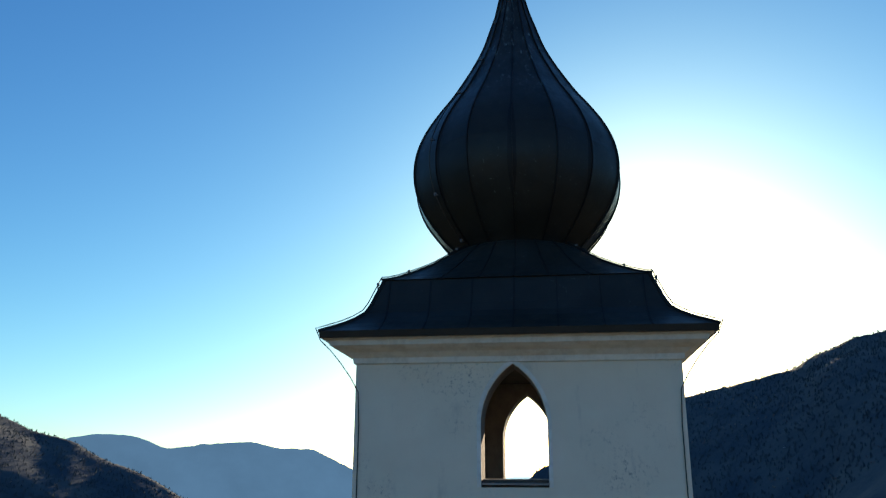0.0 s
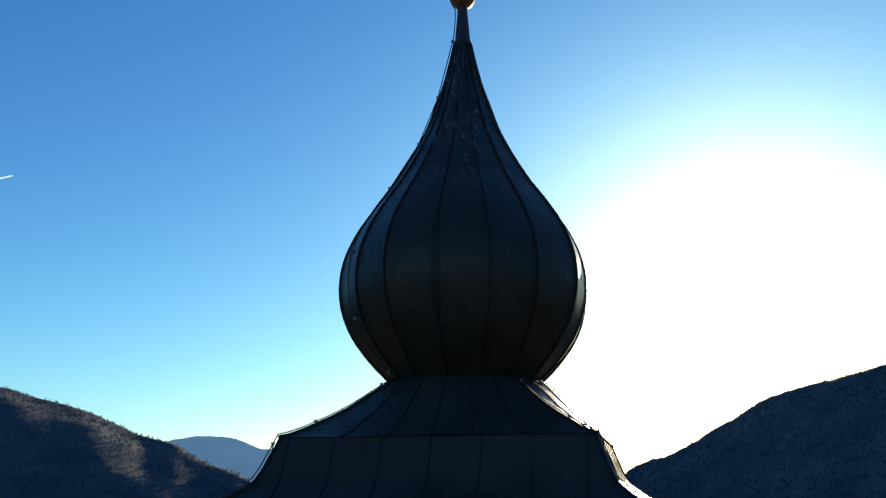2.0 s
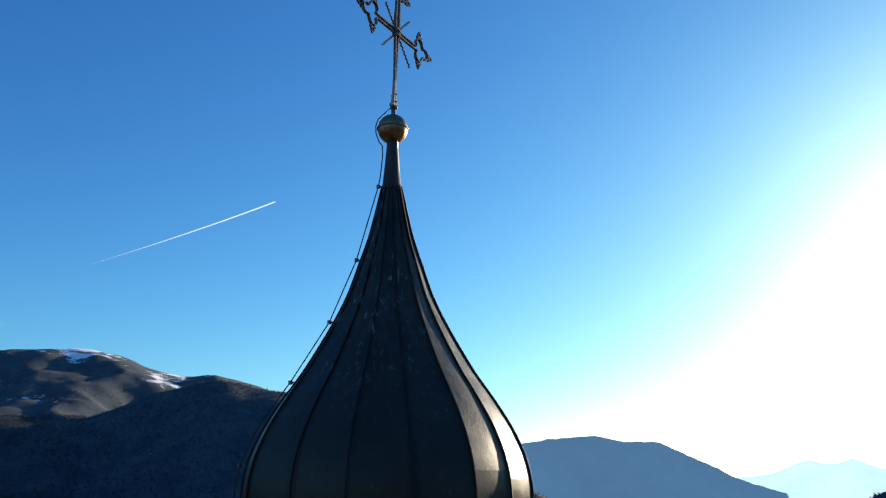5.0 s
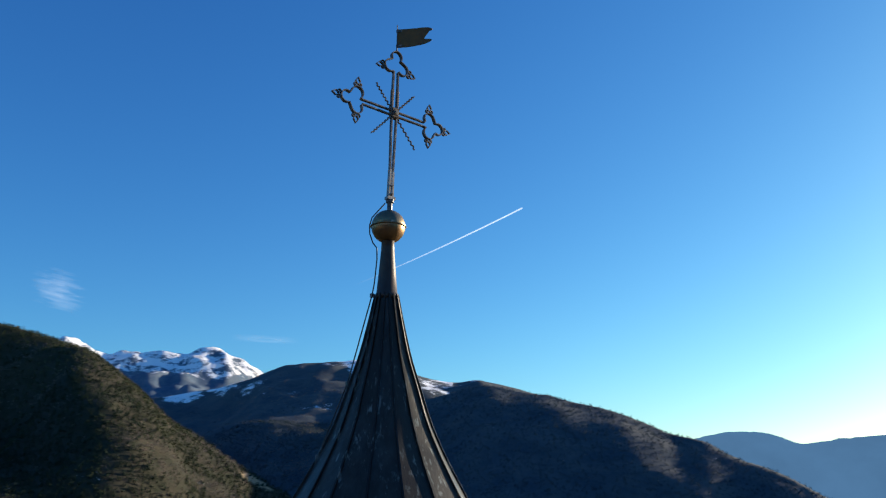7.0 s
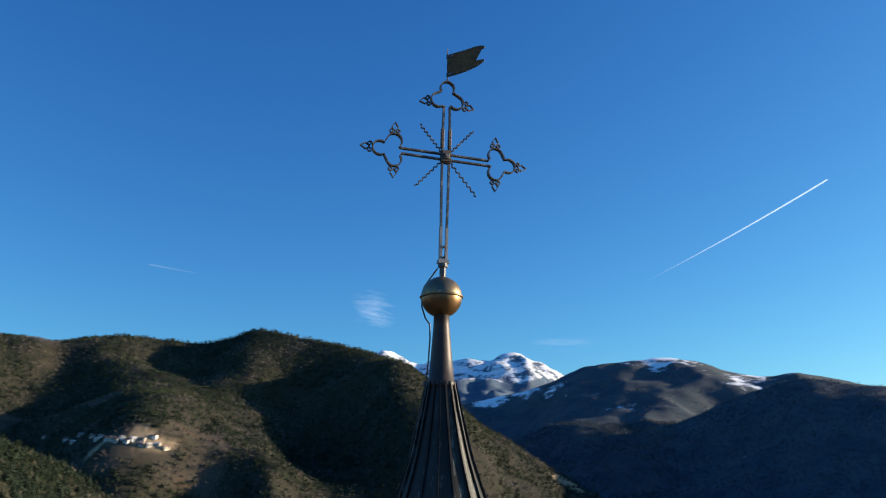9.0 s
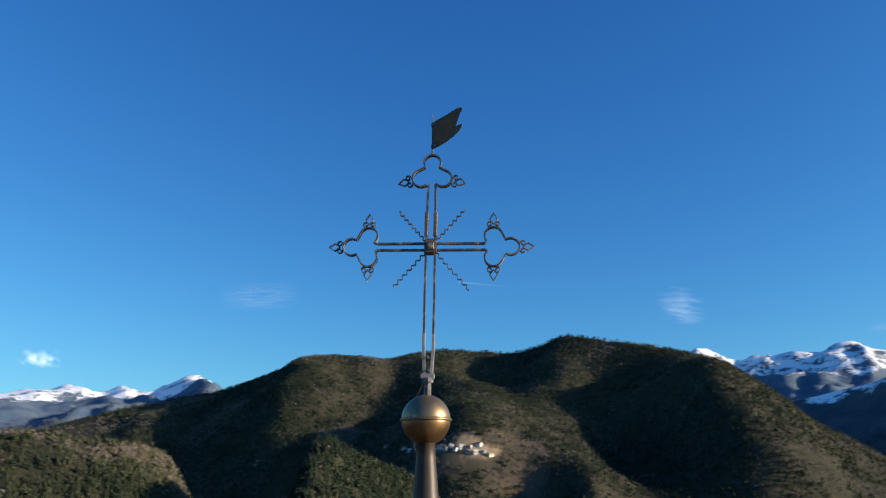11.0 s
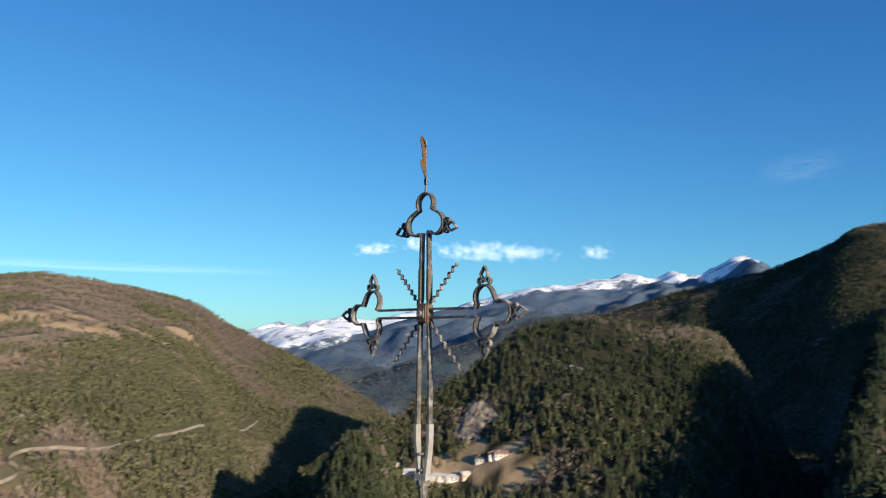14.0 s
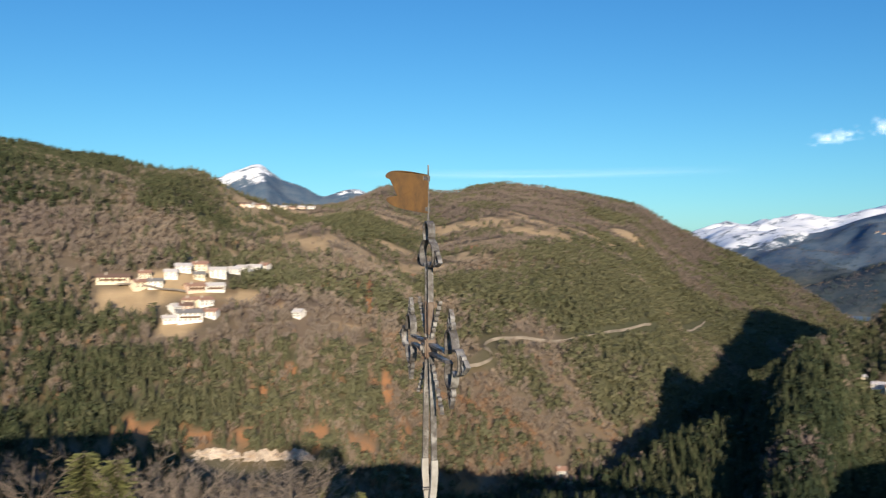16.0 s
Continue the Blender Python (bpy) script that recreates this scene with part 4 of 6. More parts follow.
def build_cross():
    cz = 1.40                                 # centre over the foot
    cross = thing("tower_cross", "wrought-iron cross with trefoil ends and wavy rays", "cross", 0.0, 0.012, BASE + 8.555)
    cross.matrix_basis = pose(0.0, 0.012, BASE + 8.555, -1.2, 0.5, 0)
    # foot and worn clamp
    bm = bmesh.new()
    add_tube(bm, [(0, 0, -0.03), (0, 0, 0.17)], 0.035, 10)
    add_tube(bm, [(0, 0, 0.11), (0, 0, 0.15)], 0.055, 10)
    part("foot", bm, IRON, cross)
    bm = bmesh.new()
    for s in (-1, 1):
        add_strap(bm, [(0, s * 0.03, 0.14), (-s * 0.01, s * 0.036, 0.26), (-s * 0.02, s * 0.040, 0.36), (-s * 0.026, s * 0.043, 0.46), (-s * 0.026, s * 0.042, 0.56)], 0.05, 0.026)
    add_box(bm, -0.04, 0.04, -0.06, 0.06, 0.15, 0.19)
    part("clamp", bm, ZINC, cross, "grey worn metal clamp")
    for z in (0.22, 0.34):
        bm = bmesh.new()
        add_tube(bm, [(-0.055, 0, z), (0.055, 0, z)], 0.012, 6)
        part("bolt", bm, IRON, cross)
    # double bars
    for s in (-1, 1):
        bm = bmesh.new()
        add_strap(bm, [(-s * 0.026, s * 0.04, 0.45), (-s * 0.018, s * 0.044, 0.9), (-s * 0.004, s * 0.042, cz - 0.08), (0, s * 0.042, cz), (0, s * 0.042, cz + 0.3), (0, s * 0.035, cz + 0.63)], 0.042, 0.02)
        part("upright_bar", bm, IRON, cross)
        bm = bmesh.new()
        add_box(bm, -0.024, 0.024, s * 0.043 - 0.018, s * 0.043 + 0.018, cz + 0.1, cz + 0.345)
        bmesh.ops.bevel(bm, geom=bm.edges, offset=0.006, segments=1, affect="EDGES")
        part("splice_plate", bm, RUSTED, cross, "rust-brown splice plate")
        for t in (-1, 1):
            bm = bmesh.new()
            add_strap(bm, [(0, t * 0.06, cz + s * 0.033), (0, t * 0.52, cz + s * 0.031)], 0.042, 0.018)
            part("arm_bar", bm, IRON, cross)
    bm = bmesh.new()
    add_box(bm, -0.045, 0.045, -0.058, 0.058, cz - 0.075, cz + 0.075)
    bmesh.ops.bevel(bm, geom=bm.edges, offset=0.012, segments=2, affect="EDGES")
    part("hub", bm, RUSTED, cross, "square rust-brown iron hub block")
    for x in (-0.05, 0.05):
        bm = bmesh.new()
        add_box(bm, x - 0.006, x + 0.006, -0.036, 0.036, cz - 0.036, cz + 0.036)
        bmesh.ops.bevel(bm, geom=bm.edges, offset=0.004, segments=1, affect="EDGES")
        part("hub_plate", bm, IRON, cross)
    bm = bmesh.new()
    add_tube(bm, [(-0.075, 0, cz), (0.075, 0, cz)], 0.022, 8)
    part("hub_rivet", bm, IRON, cross)
    # trefoils: drawn for an arm that points to +y, then turned
    for turn, tips in ((0, (-1, 0, 1)), (180, (-1, 0, 1)), (90, (-1, 1))):
        m = Matrix.Translation((0, 0, cz)) @ Matrix.Rotation(radians(turn), 4, "X")
        reach = 0.0 if turn != 90 else 0.095
        loop = ([(0, 0.515 + reach, 0.031)] + arc(0.602 + reach, 0.108, 0.086, 230, 26, 14)[1:]
                + arc(0.765 + reach, 0.0, 0.083, 124, -124, 16) + arc(0.602 + reach, -0.108, 0.086, -26, -230, 14) + [(0, 0.515 + reach, -0.031)])
        bm = bmesh.new()
        add_strap(bm, [m @ Vector(p) for p in loop], 0.054, 0.014)
        foil = part("trefoil", bm, IRON, cross, "trefoil of bent flat iron")
        for s in tips:
            tip = m @ (Matrix.Translation((0, 0.765 + reach + 0.083, 0)) if s == 0 else
                       Matrix.Translation((0, 0.602 + reach + (0.0 if turn != 90 else -0.02), s * 0.194)) @ Matrix.Rotation(radians(90 * s + (0 if turn != 90 else 14 * s)), 4, "X"))
            for c in (-1, 1):
                bm = bmesh.new()
                curl = [(0, 0.034 + (0.031 - 0.0012 * i) * math.cos(radians(200 - 24 * i)), c * (0.033 + (0.031 - 0.0012 * i) * math.sin(radians(200 - 24 * i)))) for i in range(18)]
                add_strap(bm, [tip @ Vector(p) for p in curl], 0.032, 0.009)
                part("scroll", bm, IRON, foil)
            bm = bmesh.new()
            dia = [(0, 0.034, 0.0), (0, 0.056, -0.022), (0, 0.082, -0.037), (0, 0.106, -0.02), (0, 0.14, 0.0), (0, 0.106, 0.02), (0, 0.082, 0.037), (0, 0.056, 0.022)]
            add_strap(bm, [tip @ Vector(p) for p in dia], 0.032, 0.009, closed=True)
            part("spear_tip", bm, IRON, foil)
    # wavy rays between the arms
    for sy in (-1, 1):
        for sz in (-1, 1):
            d = Vector((0, sy * 0.66, sz * 0.75)).normalized()
            e = Vector((0, -d.z, d.y))
            reach = {(-1, 1): 0.39, (1, 1): 0.41, (-1, -1): 0.44, (1, -1): 0.48}[sy, sz]
            pts = [Vector((0, 0, cz)) + d * (0.085 + reach * i / 40) + e * (0.013 * math.sin(i / 40 * math.tau * 7)) for i in range(41)]
            bm = bmesh.new()
            add_strap(bm, pts, 0.028, 0.008)
            part("wavy_ray", bm, IRON, cross)


build_cross()


def build_vane():
    z0 = BASE + 10.90
    vane = thing("weather_vane", "rusty swallow-tailed sheet-iron flag vane over the cross", "weather vane", 0.025, 0.06, z0)
    bm = bmesh.new()
    add_tube(bm, [(0, 0, -0.01), (0, 0, 0.06), (0, 0, 0.425)], [0.012, 0.008, 0.006], 8)
    part("rod", bm, IRON, vane)
    way = Vector((math.cos(radians(40.8)), math.sin(radians(40.8)), 0))
    outline = [(0.0, 0.06), (0.1, 0.062), (0.2, 0.068), (0.3, 0.078), (0.36, 0.088), (0.41, 0.105), (0.44, 0.125), (0.445, 0.14), (0.425, 0.152), (0.39, 0.158),
               (0.34, 0.168), (0.29, 0.18), (0.25, 0.195), (0.222, 0.215), (0.218, 0.232), (0.235, 0.248), (0.27, 0.262), (0.31, 0.268), (0.35, 0.272), (0.39, 0.278),
               (0.425, 0.28), (0.448, 0.288), (0.452, 0.301), (0.437, 0.319), (0.405, 0.335), (0.36, 0.345), (0.3, 0.35), (0.2, 0.352), (0.1, 0.351), (0.0, 0.35)]
    bm = bmesh.new()
    side = Vector((-way.y, way.x, 0))
    for y in (-0.002, 0.002):
        f = bm.faces.new([bm.verts.new((u * 1.12, y, v)) for u, v in outline])
        bmesh.ops.triangulate(bm, faces=[f], ngon_method="EAR_CLIP")
    bm.verts.ensure_lookup_table()
    n = len(outline)
    for i in range(n):
        k = (i + 1) % n
        bm.faces.new((bm.verts[i], bm.verts[k], bm.verts[n + k], bm.verts[n + i]))
    for q in bm.verts:
        u, y, v = q.co
        q.co = way * u + side * (y + 0.012 * math.sin(u * 8)) + Vector((0, 0, v))
    part("flag", bm, RUST, vane, "rusty brown swallow-tailed sheet")
    for z in (0.09, 0.32):
        bm = bmesh.new()
        add_tube(bm, [(0, 0, z - 0.02), (0, 0, z + 0.02)], 0.014, 8)
        add_strap(bm, [way * 0.0 + Vector((0, 0, z)), way * 0.07 + Vector((0, 0, z))], 0.03, 0.012, (0, 0, 1))
        part("hinge", bm, IRON, vane)


build_vane()

# ---- distant ranges, sky ----
def ridge_backdrop(name, label, crest, away, colour, drop=5.0):
    """A far range behind everything else; its pale haze is put into emission."""
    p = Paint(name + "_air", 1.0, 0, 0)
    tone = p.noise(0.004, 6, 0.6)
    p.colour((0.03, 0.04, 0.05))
    # airlight as a glow: the mesh itself stays nearly black
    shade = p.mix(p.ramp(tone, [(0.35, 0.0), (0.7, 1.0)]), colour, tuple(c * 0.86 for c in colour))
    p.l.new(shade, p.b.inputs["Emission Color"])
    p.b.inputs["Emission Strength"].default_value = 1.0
    rows = sorted(crest)
    az = np.arange(rows[0][0], rows[-1][0], 0.08)
    el = smooth_between(az, [c[0] for c in rows], [c[1] for c in rows]) + 0.09 * fbm(az * 40, az * 0, 25, 4)
    bm = bmesh.new()
    grid = []
    for k in range(8):
        r = away - 60 * k
        e = el - drop * (k / 7) ** 1.3 - (0.12 * fbm(az * 40, az * 0 + 30 * k, 30, 3) if k else 0)
        grid.append([bm.verts.new((-math.sin(radians(a)) * r, math.cos(radians(a)) * r, EYE + r * math.tan(radians(q)))) for a, q in zip(az, e)])
    for a, b in zip(grid, grid[1:]):
        for i in range(len(az) - 1):
            bm.faces.new((a[i], a[i + 1], b[i + 1], b[i]))
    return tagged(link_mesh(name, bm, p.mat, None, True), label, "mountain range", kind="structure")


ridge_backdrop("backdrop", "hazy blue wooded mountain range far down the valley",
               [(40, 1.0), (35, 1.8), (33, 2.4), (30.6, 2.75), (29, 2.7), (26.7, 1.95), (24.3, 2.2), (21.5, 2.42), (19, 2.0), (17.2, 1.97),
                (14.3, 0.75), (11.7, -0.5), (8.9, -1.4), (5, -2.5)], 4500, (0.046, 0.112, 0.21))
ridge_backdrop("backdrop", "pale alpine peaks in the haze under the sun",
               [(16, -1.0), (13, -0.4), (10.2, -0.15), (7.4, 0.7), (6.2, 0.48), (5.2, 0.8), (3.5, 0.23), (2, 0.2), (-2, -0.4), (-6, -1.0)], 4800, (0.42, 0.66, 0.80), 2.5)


def vapour_paint(name, scale, stretch, low, high, most, along=0.5, ragged=False, colour=(0.9, 0.93, 0.96)):
    """Thin white vapour: fades out towards the sheet's edges."""
    p = Paint(name, 1.0, 0, 0)
    p.colour((0.9, 0.9, 0.9))
    tx = p.n.new("ShaderNodeTexCoord").outputs["UV"]
    xyz = p.n.new("ShaderNodeSeparateXYZ")
    p.l.new(tx, xyz.inputs[0])

    def hump(s, power):
        return p.math("POWER", p.math("MULTIPLY", p.math("MULTIPLY", s, p.math("SUBTRACT", 1.0, s)), 4.0), power)

    edge = p.math("MULTIPLY", hump(xyz.outputs["X"], along), hump(xyz.outputs["Y"], 1.0))
    cloudy = p.noise(scale, 7, 0.62, stretch, tx)
    if ragged:
        cloudy = p.math("ADD", cloudy, p.math("MULTIPLY", p.math("SUBTRACT", edge, 1.0), 0.34))
    body = p.ramp(cloudy, [(low, 0.0), (high, 1.0)])
    p.l.new(p.math("MULTIPLY", p.math("MULTIPLY", body, edge), most), p.b.inputs["Alpha"])
    # the vapour's sunlit white is put in as emission
    p.b.inputs["Emission Color"].default_value = (*colour, 1)
    p.b.inputs["Emission Strength"].default_value = 0.9
    return p.mat


def vapour_sheet(name, label, a0, e0, a1, e1, high, paint, away=4550, category="cloud"):
    """A long sheet of vapour between two directions in the sky."""
    bm = bmesh.new()
    uv = bm.loops.layers.uv.new("uv")
    n, rows = 24, []
    for i in range(n + 1):
        t = i / n
        a, e = radians(a0 + (a1 - a0) * t), e0 + (e1 - e0) * t
        rows.append([bm.verts.new((-math.sin(a) * (away + 30 * math.sin(k)), math.cos(a) * (away + 30 * math.sin(k)), EYE + away * math.tan(radians(e + high * (k / 4 - 0.5))))) for k in range(5)])
    for i in range(n):
        for k in range(4):
            f = bm.faces.new((rows[i][k], rows[i + 1][k], rows[i + 1][k + 1], rows[i][k + 1]))
            for loop, (u, v) in zip(f.loops, ((i, k), (i + 1, k), (i + 1, k + 1), (i, k + 1))):
                loop[uv].uv = (u / n, v / 4)
    ob = tagged(link_mesh(name, bm, paint, None, True), label, category, kind="structure")
    ob.visible_shadow = False
    return ob


PUFF = vapour_paint("cumulus_vapour", 2.6, (2.2, 1.2, 1), 0.32, 0.80, 0.50, 0.7, True, (0.76, 0.85, 0.92))
BANK = vapour_paint("cumulus_bank_vapour", 2.6, (5, 1.2, 1), 0.32, 0.80, 0.50, 0.5, True, (0.76, 0.85, 0.92))
VEIL = vapour_paint("cirrus_vapour", 2.5, (1.2, 5, 1), 0.35, 0.8, 0.14, 1.4)
FAINT = vapour_paint("faint_cirrus_vapour", 2.5, (1.2, 5, 1), 0.35, 0.8, 0.06, 1.4)
WISP = vapour_paint("cirrus_wisp_vapour", 2.2, (1.0, 6, 1), 0.30, 0.85, 0.26, 1.0, True)
TRAIL = vapour_paint("contrail_vapour", 1.5, (2, 1, 1), -0.4, 0.3, 0.6, 1.6)
THIN = vapour_paint("thin_contrail_vapour", 1.5, (2, 1, 1), -0.4, 0.4, 0.05, 1.6)
vapour_sheet("cloud", "long flat white fair-weather cloud", 134.6, 7.85, 124.2, 7.6, 2.0, BANK)
vapour_sheet("cloud", "small white fair-weather cloud", 140.0, 7.75, 136.1, 8.15, 1.35, PUFF)
vapour_sheet("cloud", "small ragged white cloud puff", 136.3, 8.5, 133.6, 8.3, 1.9, PUFF)
vapour_sheet("cloud", "small lone white cloud puff", 123.3, 7.6, 120.4, 7.5, 1.5, PUFF)
vapour_sheet("cloud", "thin white wisp of cirrus", 79.3, 11.9, 75.3, 11.2, 3.4, WISP)
vapour_sheet("cloud", "long thin veil of cirrus over the hills", 172, 6.2, 143, 6.1, 0.7, VEIL)
vapour_sheet("cloud", "faint streak of high cirrus", 66, 9.2, 61, 9.1, 0.5, VEIL)
vapour_sheet("cloud", "faint veil of high cirrus", 111, 12.3, 105, 12.8, 2.0, FAINT)


def contrail(label, a0, e0, a1, e1, wide0, wide1, paint):
    """A vapour trail that narrows from head to tail."""
    bm = bmesh.new()
    uv = bm.loops.layers.uv.new("uv")
    away, n, rows = 4550, 30, []
    for i in range(n + 1):
        t = i / n
        a, e, w = radians(a0 + (a1 - a0) * t), e0 + (e1 - e0) * t, wide0 + (wide1 - wide0) * t
        rows.append([bm.verts.new((-math.sin(a) * away, math.cos(a) * away, EYE + away * math.tan(radians(e + w * s)))) for s in (-0.5, 0, 0.5)])
    for i in range(n):
        for k in range(2):
            f = bm.faces.new((rows[i][k], rows[i + 1][k], rows[i + 1][k + 1], rows[i][k + 1]))
            for loop, (u, v) in zip(f.loops, ((i, k), (i + 1, k), (i + 1, k + 1), (i, k + 1))):
                loop[uv].uv = (0.4 + 0.6 * u / n, v / 2)
    ob = tagged(link_mesh("contrail", bm, paint), label, "contrail", kind="structure")
    ob.visible_shadow = False


contrail("bright white aircraft vapour trail in blue sky", 44.6, 18.9, 57.6, 13.1, 0.13, 0.06, TRAIL)
contrail("short faint vapour trail in blue sky", 93.4, 13.9, 89.6, 13.5, 0.14, 0.1, THIN)


# ---- houses, roads and water ----
def land(az, r):
    a = radians(az)
    return -math.sin(a) * r, math.cos(a) * r, float(height(np.array([az]), np.array([r]))[0][0])


ROOFS = [plain_paint("brown_tiles", (0.20, 0.12, 0.085), (0.13, 0.085, 0.065), 3, 0.85), plain_paint("pale_terracotta_tiles", (0.38, 0.22, 0.15), (0.28, 0.17, 0.12), 3, 0.85),
         plain_paint("grey_slates", (0.24, 0.23, 0.22), (0.17, 0.165, 0.16), 3, 0.7), plain_paint("frosted_pale_roof", (0.66, 0.63, 0.60), (0.5, 0.47, 0.45), 3, 0.7)]
WALLS = [plain_paint("white_render", (0.82, 0.79, 0.74), (0.72, 0.69, 0.64), 1, 0.9), plain_paint("cream_render", (0.75, 0.66, 0.50), (0.66, 0.57, 0.43), 1, 0.9),
         plain_paint("peach_render", (0.74, 0.55, 0.43), (0.64, 0.47, 0.37), 1, 0.9), plain_paint("grey_stone_render", (0.52, 0.47, 0.41), (0.42, 0.38, 0.33), 1, 0.9)]
PANE = plain_paint("dark_window_glass", (0.03, 0.035, 0.04), (0.05, 0.055, 0.06), 1, 0.15)
WOOD = plain_paint("brown_timber", (0.16, 0.095, 0.055), (0.10, 0.06, 0.04), 4, 0.8)
COLOURS = (("white", "brown-tiled"), ("cream", "terracotta-tiled"), ("peach", "grey-slated"), ("grey stone", "pale frosted"))


YARDS = []


def house(az, r, wide, deep, tall, wall, roof, turn, group, windows=(4, 2)):
    x, y, z = land(az, r)
    low = min(land(az + da, r + dr)[2] for da in (-degrees_of(wide, r), degrees_of(wide, r)) for dr in (-deep / 2, deep / 2))
    z = 0.6 * z + 0.4 * low
    ob = thing("house", "%s house with a %s gable roof on the slope" % (COLOURS[wall][0], COLOURS[roof][1]), "house", x, y, z, az + 180 + turn, group)
    YARDS.append((x, y, r, wide))
    tall, wide, deep = tall * 0.76, wide * 0.9, deep * 0.9
    w, d = wide / 2, deep / 2
    ridge = tall + deep * 0.24
    bm = bmesh.new()
    for sx in (-1, 1):
        pts = [(sx * w, -d, -2), (sx * w, d, -2), (sx * w, d, tall), (sx * w, 0, ridge), (sx * w, -d, tall)]
        bm.faces.new([bm.verts.new(p) for p in pts])
    for sy in (-1, 1):
        bm.faces.new([bm.verts.new(p) for p in ((-w, sy * d, -2), (w, sy * d, -2), (w, sy * d, tall), (-w, sy * d, tall))])
    bmesh.ops.remove_doubles(bm, verts=bm.verts, dist=1e-3)
    body = part("wall", bm, WALLS[wall], ob)
    bm = bmesh.new()
    o = 0.7
    slope = (ridge - tall) / d
    for sy in (-1, 1):
        e = (d + o)
        a = [(-w - o, sy * e, tall - o * slope + 0.06), (w + o, sy * e, tall - o * slope + 0.06), (w + o, 0, ridge + 0.06), (-w - o, 0, ridge + 0.06)]
        lo = [bm.verts.new(p) for p in a]
        hi = [bm.verts.new((p[0], p[1], p[2] + 0.3)) for p in a]
        bm.faces.new(lo)
        bm.faces.new(hi[::-1])
        for k in range(4):
            bm.faces.new((lo[k], lo[(k + 1) % 4], hi[(k + 1) % 4], hi[k]))
    top = part("roof", bm, ROOFS[roof], ob)
    bm = bmesh.new()
    add_box(bm, w * 0.4, w * 0.4 + 0.8, d * 0.3, d * 0.3 + 0.8, ridge - d * 0.3, ridge + 1.2)
    part("chimney", bm, WALLS[3], top)
    cols, floors = windows
    for f in range(floors):
        zz = 0.9 + f * (tall - 0.8) / floors
        for c in range(cols):
            xx = -w + (c + 0.5) * wide / cols
            bm = bmesh.new()
            add_box(bm, xx - 0.5, xx + 0.5, d - 0.02, d + 0.05, zz, zz + 1.35)
            part("window", bm, PANE, body)
    if cols >= 5:
        bm = bmesh.new()
        add_box(bm, -w * 0.8, w * 0.8, d, d + 1.3, tall * 0.5 - 0.25, tall * 0.5)
        add_box(bm, -w * 0.8, w * 0.8, d + 1.2, d + 1.3, tall * 0.5, tall * 0.5 + 0.9)
        part("balcony", bm, WOOD, body)
    return ob


def degrees_of(length, r):
    return math.degrees(length / 2 / r)


rnd = random.Random(11)
for az, r, wide, deep, tall, wall, roof in (
        (187.6, 604, 24, 10, 5.5, 1, 0),
        (185.6, 606, 9, 9, 6, 1, 1),
        (185.9, 596, 13, 9, 6, 1, 1),
        (184.9, 596, 11, 9, 6, 0, 2),
        (183.9, 606, 10, 9, 5.5, 0, 3),
        (183.1, 616, 12, 9, 6, 0, 3),
        (181.9, 624, 13, 9, 7, 1, 1),
        (182, 610, 9, 9, 5, 1, 2),
        (180.8, 618, 13, 9, 8, 0, 3),
        (179.7, 638, 9, 9, 5, 0, 3),
        (179, 654, 11, 9, 5.5, 0, 3),
        (178.2, 670, 12, 9, 5.5, 0, 3),
        (177.5, 682, 9, 9, 5, 0, 1),
):
    house(az, r, wide, deep, tall, wall, roof, rnd.uniform(-32, 32), "houses of the hillside village", (5 if wide > 14 else 3, 3 if tall > 7.5 else 2))
for az, r, wide, deep, tall, wall, roof in (
        (182.3, 594, 15, 9, 5.5, 2, 1),
        (181, 598, 15, 9, 5.5, 0, 3),
        (182.5, 579, 12, 9, 5, 1, 1),
        (181.7, 579, 12, 9, 6, 0, 1),
        (183.6, 569, 8, 9, 5, 0, 3),
        (182.7, 557, 18, 10, 8, 0, 2),
        (184, 557, 10, 9, 3.5, 0, 3),
        (181.2, 563, 10, 9, 5.5, 0, 1),
        (175.1, 561, 7, 9, 5.5, 0, 3),
        (182.9, 571, 10, 9, 5, 2, 0),
):
    house(az, r, wide, deep, tall, wall, roof, rnd.uniform(-32, 32), "houses of the hillside village", (5 if wide > 14 else 3, 3 if tall > 7.5 else 2))
for az, r, wide, wall in (
        (130.2, 708, 10, 0),
        (129.3, 702, 11, 0),
        (128.8, 698, 12, 0),
        (136.5, 746, 9, 1),
        (135.3, 729, 13, 0),
        (134.4, 718, 16, 0),
        (133.3, 712, 17, 0),
        (132.3, 707, 12, 0),
        (131.4, 704, 9, 2),
        (155.4, 522, 9, 1),
        (156, 530, 7, 0),
):
    house(az, r, wide, 8, 5.5, wall, rnd.choice((0, 1, 3)), rnd.uniform(-25, 25), "farm houses in the clearing", (3, 2))
for az, r in (
        (98.6, 1600), (97.3, 1502), (96.9, 1430), (96.5, 1434), (95.8, 1386), (95.5, 1356), (95.3, 1356), (94.9, 1328), (94.6, 1318), (94.4, 1313), (94, 1314), (93.7, 1307), (93.3, 1309), (92.8, 1301), (92.7, 1307), (92.3, 1299), (92, 1311), (91.8, 1301), (91.2, 1299),
):
    house(az, r, rnd.uniform(7, 11), 8, rnd.uniform(4.5, 6.5), rnd.choice((0, 0, 1, 1, 2, 3)), rnd.choice((0, 1, 2, 3)), rnd.uniform(-35, 35), "houses of the mountain village", (3, 2))
